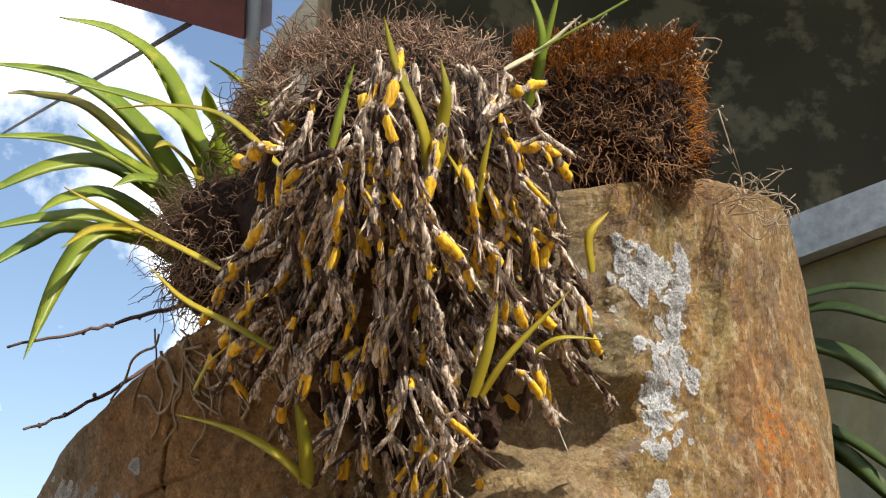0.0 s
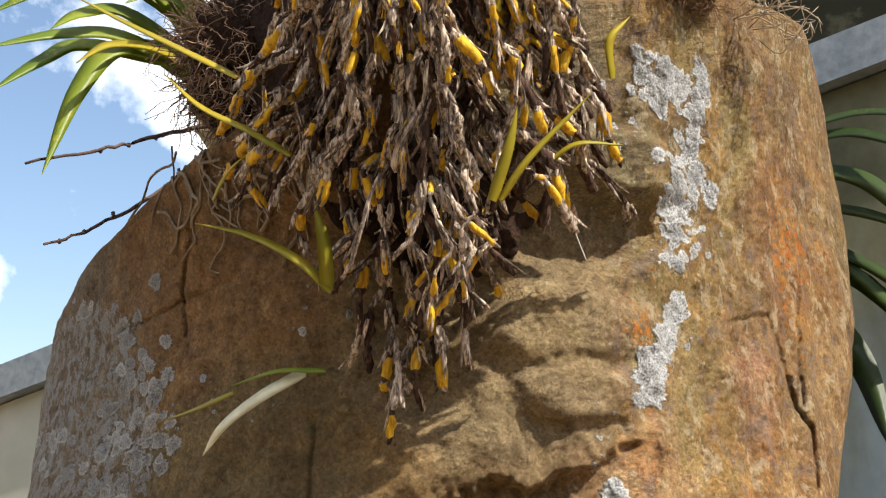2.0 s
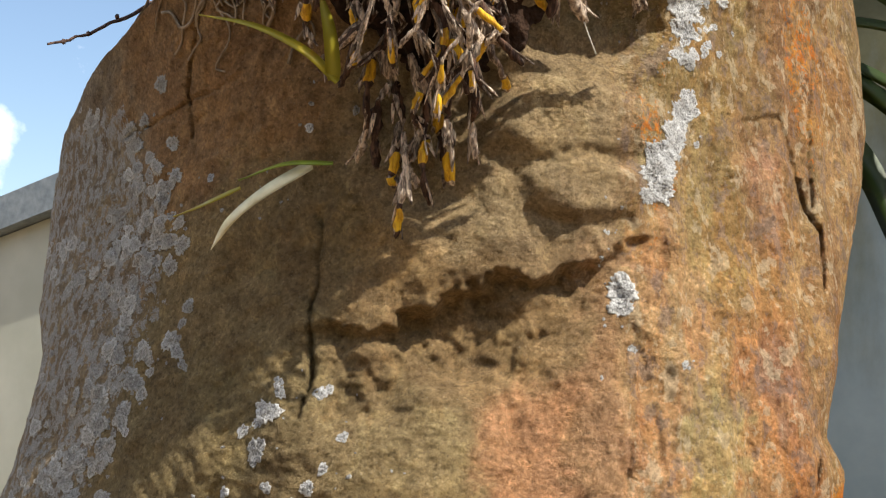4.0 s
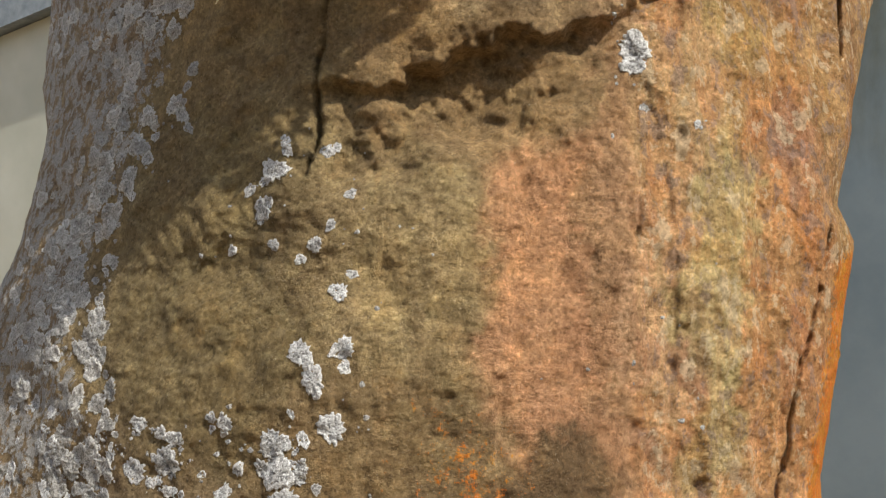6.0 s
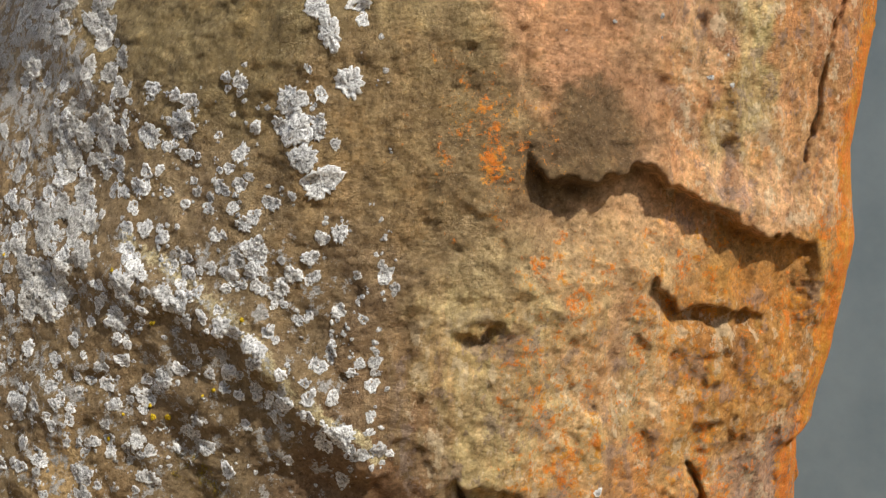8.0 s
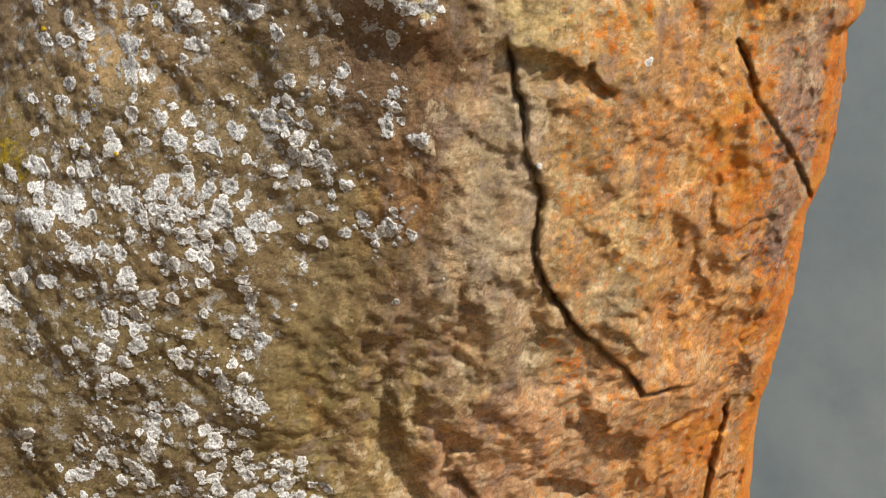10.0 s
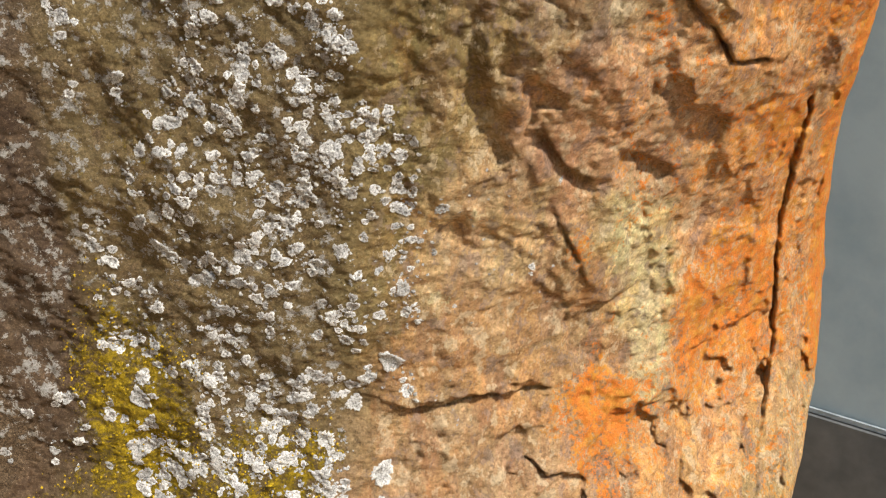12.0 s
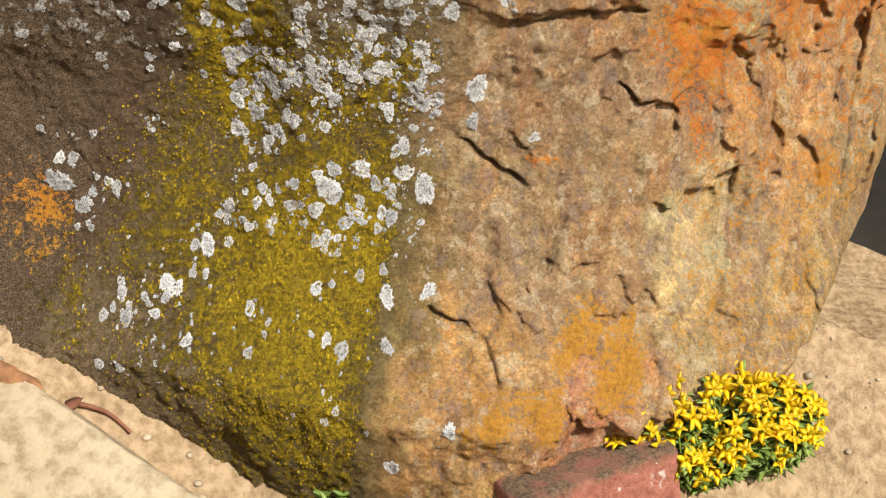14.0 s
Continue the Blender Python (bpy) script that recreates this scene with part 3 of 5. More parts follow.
def chips(x, z, scale, seed):
    """Broken faces: each cell a plane of its own height and tilt; gives height, a random tint and the nearness of an edge."""
    px = (x + 0.016 * fbm(x * 17, z * 17, 4, seed, 0.6)) * scale * 1.25
    pz = (z + 0.3 * x + 0.016 * fbm(x * 17 + 7, z * 17, 4, seed + 1, 0.6)) * scale * 0.8
    i0, j0 = np.floor(px), np.floor(pz)
    d1, d2 = np.full_like(px, 9.0), np.full_like(px, 9.0)
    h1, h2, tint = np.zeros_like(px), np.zeros_like(px), np.zeros_like(px)
    for di in (-1, 0, 1):
        for dj in (-1, 0, 1):
            i, j = i0 + di, j0 + dj
            qx, qz = px - i - hash2(i, j, seed + 2), pz - j - hash2(i, j, seed + 3)
            d = np.sqrt(qx * qx + qz * qz)
            r = hash2(i, j, seed + 4)
            h = (r - 0.5) + 0.7 * qx * (hash2(i, j, seed + 5) - 0.5) + 0.9 * qz * (hash2(i, j, seed + 6) - 0.5)
            first, second = d < d1, (d >= d1) & (d < d2)
            d2 = np.where(first, d1, np.where(second, d, d2))
            h2 = np.where(first, h1, np.where(second, h, h2))
            d1, h1, tint = np.where(first, d, d1), np.where(first, h, h1), np.where(first, hash2(i, j, seed + 7), tint)
    k = smooth(0.0, 0.11, d2 - d1)
    return h1 * (0.5 + 0.5 * k) + h2 * (0.5 - 0.5 * k), tint


def broken(x, z):
    """How far the surface is broken into chips, 0..1."""
    low = smooth(-0.2, -0.1, x + 0.25 * np.clip(0.6 - z, -0.4, 0.6) * 0.3) * (1 - smooth(1.10, 1.25, z))
    side = smooth(0.11, 0.17, x) * smooth(1.15, 1.3, z) * (1 - smooth(1.9, 2.0, z))
    return np.maximum.reduce([low * (0.55 + 0.45 * (1 - smooth(0.75, 0.95, z))), 0.25 * side, 0.18 + 0 * x])


def relief(x, z):
    """Ledges, hollows, cracks and grain of the stone, as a change of y (negative: towards the viewer)."""
    wx = x + 0.005 * fbm(x * 38, z * 38, 4, 5, 0.7)
    wz = z + 0.005 * fbm(x * 38, z * 38, 4, 6, 0.7)
    y = 0.014 * fbm(x * 5, z * 4, 3, 11) + 0.0034 * fbm(x * 22, z * 18, 5, 21, 0.58) - 0.0035 * (1 - np.abs(fbm(x * 16 + 2, z * 13, 4, 25))) + 0.0013 * fbm(x * 110, z * 110, 4, 31, 0.7)
    # layered sheets on the right face run upright
    right = smooth(0.10, 0.16, x + 0.05 * (z < 1.3))
    y = y + right * 0.004 * fbm(x * 45, z * 3.5, 3, 41)
    # broken faces, large and small
    amount = broken(x, z)
    y = y + amount * (1 + 1.0 * (1 - smooth(0.30, 0.42, z))) * (0.013 * chips(x, z, 9, 301)[0] + 0.007 * chips(x + 3, z, 26, 321)[0])
    # the ledge and the hollow beneath it
    d, s = seg_dist(wx, wz, LEDGE)
    inside = smooth(-0.15, -0.09, x) * (1 - smooth(0.03, 0.17, x))
    under = smooth(0.0, 0.012, -wz + np.interp(x, [p[0] for p in LEDGE[::-1]], [p[1] for p in LEDGE[::-1]]))
    floor_line = np.interp(x, [-0.13, -0.10, -0.06, 0.0, 0.04, 0.14], [1.50, 1.50, 1.515, 1.525, 1.55, 1.64])
    fade = smooth(-0.03, 0.035, wz - floor_line)
    y = y + (0.013 + 0.008 * fbm(x * 28, z * 28, 4, 55, 0.6)) * under * fade * inside
    over = smooth(-0.01, 0.0, d * 0 + wz - np.interp(x, [p[0] for p in LEDGE[::-1]], [p[1] for p in LEDGE[::-1]]))
    y = y - 0.008 * over * (1 - smooth(0.0, 0.22, wz - 1.63)) * smooth(-0.12, 0.02, x) * (1 - smooth(0.13, 0.16, x))
    y = y + 0.010 * smooth(0, 0.6, blob(wx, wz, -0.005, 1.585, 0.075, 0.05))
    # bulges under the root mass
    y = y - 0.022 * smooth(0, 0.5, blob(x, z, 0.13, 1.885, 0.075, 0.035)) + 0.020 * smooth(0, 0.6, blob(x, z, 0.09, 1.83, 0.09, 0.04))
    y = y - 0.012 * smooth(0, 0.5, blob(x, z, 0.08, 1.755, 0.09, 0.04)) - 0.014 * smooth(0, 0.5, blob(x, z, 0.09, 1.70, 0.06, 0.03))
    # shoulder line between front and right face
    y = y - 0.008 * blob(x, z, 0.155, 1.8, 0.03, 0.3) - 0.006 * blob(x, z, 0.105, 1.45, 0.03, 0.2)
    # the broken notch low on the right shoulder
    top = np.interp(x, [p[0] for p in NOTCH], [p[1] for p in NOTCH]) + 0.006 * fbm(x * 34, z * 14, 3, 8)
    n_in = smooth(0.015, 0.03, x) * (1 - smooth(0.235, 0.25, x))
    y = y + 0.013 * n_in * smooth(0.0, 0.008, top - wz) * (1 - smooth(0.012, 0.08, top - wz))
    y = y - 0.012 * n_in * smooth(-0.004, 0.004, wz - top) * (1 - smooth(0.0, 0.06, wz - top))
    # pink slab set back a little from the left face
    edge = np.interp(z, [1.27, 1.32, 1.37, 1.43, 1.52, 1.59], [0.01, 0.01, 0.014, 0.021, 0.029, 0.049])
    y = y + 0.008 * smooth(-0.004, 0.006, wx - edge) * blob(x, z, 0.06, 1.43, 0.09, 0.25, 0.3)
    # a sloping bright rib on the left face and a bowl under it
    d, s = seg_dist(wx, wz, [(-0.34, 1.21), (-0.264, 1.195), (-0.187, 1.165), (-0.124, 1.116), (-0.09, 1.07)])
    y = y - 0.010 * np.exp(-(d / 0.016) ** 2) + 0.004 * blob(x, z, -0.26, 1.07, 0.10, 0.09)
    y = y + 0.006 * fbm(x * 14 + 3, z * 14, 3, 51) * blob(x, z, -0.28, 0.98, 0.3, 0.35)
    # grooves and dents lower down
    d, s = seg_dist(wx, wz, [(-0.127, 0.814), (-0.126, 0.743), (-0.115, 0.698), (-0.1, 0.65)])
    y = y + 0.012 * np.exp(-(d / 0.014) ** 2)
    y = y + 0.03 * blob(x, z, 0.03, 0.15, 0.05, 0.06) + 0.012 * blob(x, z, -0.2, 1.45, 0.06, 0.03)
    for line, width, depth in CRACKS + MORE_CRACKS:
        d, s = seg_dist(0.5 * (wx + x), 0.5 * (wz + z), line)
        wide = np.maximum(0.0018, width * (0.34 + 0.20 * fbm(x * 26, z * 26, 2, 9)))
        y = y + depth * np.clip(0.75 + 0.7 * fbm(x * 17, z * 17, 2, 19), 0.1, 1.3) * np.exp(-(d / wide) ** 2) - 0.25 * depth * smooth(0.0, 0.003, s) * np.exp(-(d / 0.018) ** 2)
    for line, depth, width in STEPS:
        xs = [p[0] for p in line]
        h = np.interp(x, xs, [p[1] for p in line]) - wz
        span = smooth(xs[0] - 0.012, xs[0] + 0.006, wx) * (1 - smooth(xs[-1] - 0.006, xs[-1] + 0.012, wx))
        y = y + 0.8 * depth * span * smooth(0.0, 0.006, h) * (1 - smooth(0.3 * width, width, h))
    return y


def stone_y(x, z):
    """The stone's front surface."""
    x, z = np.asarray(x, float), np.asarray(z, float)
    xl, xr = np.interp(z, Z_L, X_L), np.interp(z, Z_R, X_R)
    r = 0.045
    out = body_depth(x, z) + relief(x, z)
    for d in (x - xl, xr - x):
        s = np.clip(1 - d / r, 0, 1)
        out = out + 0.05 * (1 - np.sqrt(np.clip(1 - s * s, 0, 1)))
    return out


ZONES_TOP = [
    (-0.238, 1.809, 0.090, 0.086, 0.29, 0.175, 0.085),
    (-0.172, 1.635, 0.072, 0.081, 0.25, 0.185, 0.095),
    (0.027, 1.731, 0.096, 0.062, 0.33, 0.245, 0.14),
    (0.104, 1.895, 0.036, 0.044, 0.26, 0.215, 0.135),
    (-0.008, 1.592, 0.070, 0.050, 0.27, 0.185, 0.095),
    (0.185, 1.797, 0.030, 0.164, 0.335, 0.24, 0.115),
    (0.292, 1.819, 0.063, 0.182, 0.315, 0.20, 0.10),
    (0.256, 1.719, 0.028, 0.045, 0.4, 0.24, 0.15),
    (0.158, 1.602, 0.031, 0.056, 0.43, 0.28, 0.16),
    (0.236, 1.896, 0.037, 0.113, 0.32, 0.235, 0.115),
    (0.354, 1.965, 0.099, 0.112, 0.29, 0.195, 0.10),
    (-0.381, 1.699, 0.071, 0.162, 0.24, 0.19, 0.13),
]
ZONES_MID = [
    (0.062, 1.423, 0.039, 0.092, 0.47, 0.26, 0.14),
    (0.095, 1.477, 0.013, 0.102, 0.4, 0.24, 0.13),
    (0.129, 1.427, 0.017, 0.131, 0.5, 0.315, 0.18),
    (0.179, 1.452, 0.021, 0.134, 0.43, 0.335, 0.18),
    (0.237, 1.435, 0.024, 0.129, 0.43, 0.235, 0.115),
    (0.244, 1.536, 0.016, 0.036, 0.4, 0.24, 0.15),
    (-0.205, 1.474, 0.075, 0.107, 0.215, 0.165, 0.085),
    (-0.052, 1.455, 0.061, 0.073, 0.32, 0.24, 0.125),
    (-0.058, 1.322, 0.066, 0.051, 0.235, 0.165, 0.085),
    # dark zone at the notch: shade under the overhang put into colour
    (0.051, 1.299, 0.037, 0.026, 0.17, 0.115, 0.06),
    (0.189, 1.271, 0.083, 0.023, 0.52, 0.33, 0.19),
    (0.174, 1.335, 0.019, 0.025, 0.4, 0.3, 0.16),
]
ZONES_LOW = [
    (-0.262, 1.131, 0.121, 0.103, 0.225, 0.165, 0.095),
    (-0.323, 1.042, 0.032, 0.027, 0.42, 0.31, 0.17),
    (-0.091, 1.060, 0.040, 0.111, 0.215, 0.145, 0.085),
    (0.004, 1.130, 0.038, 0.069, 0.38, 0.29, 0.16),
    (0.080, 1.149, 0.040, 0.082, 0.47, 0.32, 0.175),
    (0.204, 1.158, 0.059, 0.076, 0.4, 0.22, 0.075),
    (0.035, 0.969, 0.033, 0.078, 0.36, 0.255, 0.145),
    (-0.050, 0.957, 0.025, 0.083, 0.35, 0.275, 0.2),
    (0.119, 0.935, 0.022, 0.123, 0.5, 0.29, 0.13),
    (0.219, 0.978, 0.026, 0.073, 0.32, 0.22, 0.17),
    (-0.263, 0.932, 0.113, 0.061, 0.22, 0.165, 0.085),
    (0.066, 0.891, 0.017, 0.059, 0.44, 0.35, 0.22),
]
ZONES_FOOT = [
    # far-left zone: shade of the turned-away side is in this tint
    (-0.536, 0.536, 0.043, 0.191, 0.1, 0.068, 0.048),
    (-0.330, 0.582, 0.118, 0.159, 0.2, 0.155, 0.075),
    (-0.119, 0.560, 0.045, 0.063, 0.42, 0.3, 0.18),
    (-0.080, 0.425, 0.093, 0.074, 0.36, 0.24, 0.14),
    (0.045, 0.467, 0.027, 0.098, 0.52, 0.45, 0.27),
    (0.123, 0.469, 0.045, 0.179, 0.48, 0.29, 0.15),
    (-0.086, 0.296, 0.096, 0.055, 0.37, 0.245, 0.15),
    (0.106, 0.269, 0.031, 0.065, 0.5, 0.32, 0.16),
    (0.026, 0.654, 0.062, 0.047, 0.42, 0.27, 0.17),
]
ZONES_FOOT_B = [
    # turned-away left side again, darkened in the tint
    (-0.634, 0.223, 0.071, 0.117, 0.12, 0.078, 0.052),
    (-0.649, 0.131, 0.033, 0.039, 0.27, 0.13, 0.045),
    (-0.403, 0.167, 0.122, 0.117, 0.19, 0.145, 0.06),
    (-0.557, 0.051, 0.074, 0.064, 0.2, 0.15, 0.085),
    (-0.114, 0.214, 0.085, 0.091, 0.355, 0.245, 0.145),
    (0.024, 0.137, 0.030, 0.048, 0.58, 0.49, 0.29),
    (0.063, 0.083, 0.070, 0.019, 0.41, 0.3, 0.165),
    (0.083, 0.137, 0.028, 0.038, 0.38, 0.27, 0.17),
    (0.179, 0.144, 0.035, 0.076, 0.37, 0.27, 0.15),
    (-0.168, 0.065, 0.064, 0.056, 0.47, 0.3, 0.14),
    (-0.087, 0.056, 0.032, 0.040, 0.47, 0.235, 0.14),
]


def stone_tint(x, z):
    """The stone's colour in broad zones that meet along ragged lines; notch and left-face shade is painted in."""
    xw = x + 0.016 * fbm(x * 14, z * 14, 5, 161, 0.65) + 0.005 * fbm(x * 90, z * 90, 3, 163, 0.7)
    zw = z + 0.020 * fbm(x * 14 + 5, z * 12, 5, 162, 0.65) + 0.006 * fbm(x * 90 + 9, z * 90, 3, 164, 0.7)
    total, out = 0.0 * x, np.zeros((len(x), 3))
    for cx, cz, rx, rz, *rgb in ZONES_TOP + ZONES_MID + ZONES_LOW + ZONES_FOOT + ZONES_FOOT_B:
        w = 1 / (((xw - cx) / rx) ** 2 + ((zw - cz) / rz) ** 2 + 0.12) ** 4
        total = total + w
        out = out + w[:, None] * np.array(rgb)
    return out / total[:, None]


ORANGE = [  # middle, half sizes, strength, softness
    (0.165, 0.95, 0.075, 0.17, 0.52, 0.35), (0.20, 0.80, 0.09, 0.14, 0.52, 0.4), (0.17, 0.62, 0.12, 0.16, 0.53, 0.35), (0.13, 0.43, 0.17, 0.20, 0.52, 0.3),
    (0.03, 0.33, 0.09, 0.10, 0.57, 0.4), (-0.01, 0.55, 0.05, 0.09, 0.47, 0.5), (0.20, 1.15, 0.09, 0.11, 0.44, 0.5), (-0.114, 0.215, 0.07, 0.04, 0.43, 0.6),
    (-0.11, 0.125, 0.05, 0.035, 0.57, 0.4), (-0.055, 0.105, 0.05, 0.045, 0.58, 0.4), (-0.115, 0.065, 0.05, 0.05, 0.56, 0.4), (-0.18, 0.05, 0.07, 0.06, 0.53, 0.4),
    (0.17, 0.18, 0.06, 0.10, 0.48, 0.4), (-0.67, 0.14, 0.08, 0.09, 0.45, 0.4), (-0.02, 1.31, 0.10, 0.10, 0.42, 0.5), (0.30, 1.84, 0.06, 0.20, 0.44, 0.4),
]


def growth(x, z):
    """Where growths and tints sit on the stone: orange, yellow, layered rock, pale, dark (left-face shade painted in),
    grey in 0..1.
    """
    w = 0.03 * fbm(x * 9, z * 9, 3, 61)
    xw, zw = x + w, z + 0.03 * fbm(x * 9 + 5, z * 9, 3, 62)
    rim = np.interp(z, Z_R, X_R) - x
    left = smooth(0.0, 0.07, np.interp(z, [0, 0.25, 0.4, 0.75, 1.0, 1.25], [-0.24, -0.215, -0.19, -0.165, -0.08, -0.03]) - x - 0.4 * w)
    low = 1 - smooth(1.22, 1.30, z)
    patches = [k * blob(xw, zw, cx, cz, rx, rz, p) for cx, cz, rx, rz, k, p in ORANGE]
    bare = blob(xw, zw, 0.06, 0.467, 0.050, 0.12, 0.5)
    orange = np.maximum.reduce(patches + [
        0.52 * (1 - smooth(0.02, 0.06, rim)) * low * smooth(0.2, 0.3, z), 0.54 * (1 - smooth(0.015, 0.05, rim)) * smooth(1.2, 1.25, z) * (1 - smooth(1.45, 1.5, z)),
        0.43 * blob(xw, zw, 0.165, 1.72, 0.03, 0.16, 0.5), 0.37 * smooth(-0.06, 0.02, x) * low]) * (1 - 0.35 * bare)
    yellow = left * np.maximum.reduce([0.50 * blob(xw, zw, -0.36, 0.12, 0.20, 0.30, 0.25), 0.52 * blob(xw, zw, -0.46, 0.36, 0.10, 0.20, 0.35), 0.55 * blob(xw, zw, -0.27, 0.15, 0.08, 0.12, 0.35), 0.45 * blob(xw, zw, -0.30, 0.30, 0.14, 0.12, 0.5), 0.43 * blob(xw, zw, -0.40, 0.97, 0.10, 0.12, 0.6), 0.38 * blob(xw, zw, -0.22, 1.05, 0.08, 0.08, 0.6), 0.36 * blob(xw, zw, -0.38, 0.66, 0.20, 0.25, 0.5), 0.44 * blob(xw, zw, -0.50, 0.18, 0.16, 0.28, 0.35), 0.40 * blob(xw, zw, -0.62, 0.08, 0.14, 0.12, 0.4)])
    layered = np.maximum.reduce([0.65 * smooth(0.10, 0.13, x) * smooth(1.2, 1.25, z), 0.55 * (1 - left) * (1 - smooth(1.15, 1.25, z)), 0.15 + 0 * x])
    # rib line for a pale tint: sandy stone with its sunlit brightness painted in
    rib = seg_dist(xw, zw, [(-0.30, 1.205), (-0.264, 1.195), (-0.187, 1.165), (-0.124, 1.116), (-0.10, 1.08)])[0]
    pale = np.maximum.reduce([0.50 * bare, 0.50 * np.exp(-(rib / 0.016) ** 2), 0.56 * blob(xw, zw, 0.024, 0.14, 0.034, 0.055, 0.35), 0.40 * blob(xw, zw, 0.066, 0.89, 0.03, 0.07, 0.5), 0.42 * blob(xw, zw, -0.12, 0.57, 0.04, 0.06, 0.5), 0.55 * blob(xw, zw, -0.145, 0.485, 0.014, 0.016, 0.4), 0.40 * blob(xw, zw, 0.18, 1.43, 0.03, 0.14, 0.5), 0.42 * blob(xw, zw, 0.152, 1.63, 0.012, 0.016, 0.4)])
    # darkens the lower left face, painting in shade where it turns away
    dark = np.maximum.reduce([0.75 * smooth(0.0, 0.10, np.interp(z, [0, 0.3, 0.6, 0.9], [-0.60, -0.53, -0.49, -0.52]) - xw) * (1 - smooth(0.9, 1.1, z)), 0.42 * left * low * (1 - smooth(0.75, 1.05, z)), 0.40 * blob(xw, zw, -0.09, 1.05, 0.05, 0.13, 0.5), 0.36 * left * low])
    edge = np.interp(z, [1.05, 1.2, 1.32, 1.42, 1.5, 1.56, 1.62, 1.68, 1.78, 1.85], [-0.36, -0.32, -0.28, -0.32, -0.305, -0.265, -0.235, -0.255, -0.295, -0.33])
    grey = np.maximum.reduce([0.475 * smooth(-0.01, 0.03, edge - x - 0.5 * w) * smooth(1.05, 1.3, z) * (1 - smooth(1.80, 1.85, z)), 0.41 * left * smooth(0.2, 0.35, z) * low, 0.46 * blob(xw, zw, 0.180, 1.84, 0.022, 0.13, 0.5), 0.45 * blob(xw, zw, 0.18, 1.96, 0.035, 0.03, 0.5)])
    return orange, yellow, layered, pale, dark, grey


def standing_stone():
    root = empty("standing_stone", (-0.05, 1.2, 0))
    tagged(root, "tall weathered brown sandstone block with lichen, standing on dry ground", "stone")
    nu, nz, nb = 500, 1200, 26
    z = np.linspace(-0.16, 2.12, nz)
    s = np.linspace(0, 1, nu)
    s = 0.5 - 0.5 * np.cos(math.pi * (0.06 + 0.88 * s))
    s = (s - s[0]) / (s[-1] - s[0])
    xl, xr = np.interp(z, Z_L, X_L), np.interp(z, Z_R, X_R)
    X = xl[:, None] + (xr - xl)[:, None] * s[None, :]
    Z = np.repeat(z[:, None], nu, 1)
    # ragged outline
    rag = 0.004 * fbm(Z * 35, Z * 0 + 3, 3, 71) * (1 - smooth(1.80, 1.88, Z))
    X = X + rag * (np.abs(s - 0.5)[None, :] * 2) ** 6
    Y = stone_y(X, Z)
    a = np.linspace(0, math.pi, nb + 2)[1:-1]
    bx = xr[:, None] + (xl - xr)[:, None] * (0.5 - 0.5 * np.cos(a))[None, :]
    yl, yr = Y[:, :1], Y[:, -1:]
    k = (0.5 - 0.5 * np.cos(a))[None, :]
    by = yr + (yl - yr) * k + 0.10 * np.sin(a)[None, :] * np.minimum(1, (xr - xl) / 0.4)[:, None]
    bz = np.repeat(z[:, None], nb, 1)
    VX, VY, VZ = np.hstack([X, bx]), np.hstack([Y, by]), np.hstack([Z, bz])
    w = nu + nb
    verts = np.stack([VX, VY, VZ], -1).reshape(-1, 3)
    i, j = np.meshgrid(np.arange(nz - 1), np.arange(w), indexing="ij")
    j2 = (j + 1) % w
    faces = np.stack([i * w + j, i * w + j2, (i + 1) * w + j2, (i + 1) * w + j], -1).reshape(-1, 4)
    me = bpy.data.meshes.new("stone_body")
    top = [tuple((nz - 1) * w + q for q in range(w))]
    me.from_pydata(verts.tolist(), [], faces.tolist() + top)
    me.polygons.foreach_set("use_smooth", [True] * len(me.polygons))
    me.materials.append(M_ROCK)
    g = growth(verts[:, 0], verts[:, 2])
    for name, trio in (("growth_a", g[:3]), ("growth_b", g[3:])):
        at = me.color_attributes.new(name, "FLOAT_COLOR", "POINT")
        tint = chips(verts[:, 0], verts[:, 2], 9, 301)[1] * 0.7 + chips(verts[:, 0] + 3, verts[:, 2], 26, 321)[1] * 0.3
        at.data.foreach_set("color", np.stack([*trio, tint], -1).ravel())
    at = me.color_attributes.new("stone_tint", "FLOAT_COLOR", "POINT")
    at.data.foreach_set("color", np.hstack([stone_tint(verts[:, 0], verts[:, 2]), np.ones((len(verts), 1))]).ravel())
    me.update()
    ob = new("stone_body", me)
    ob.parent, ob.matrix_parent_inverse = root, root.matrix_basis.inverted()
    return root


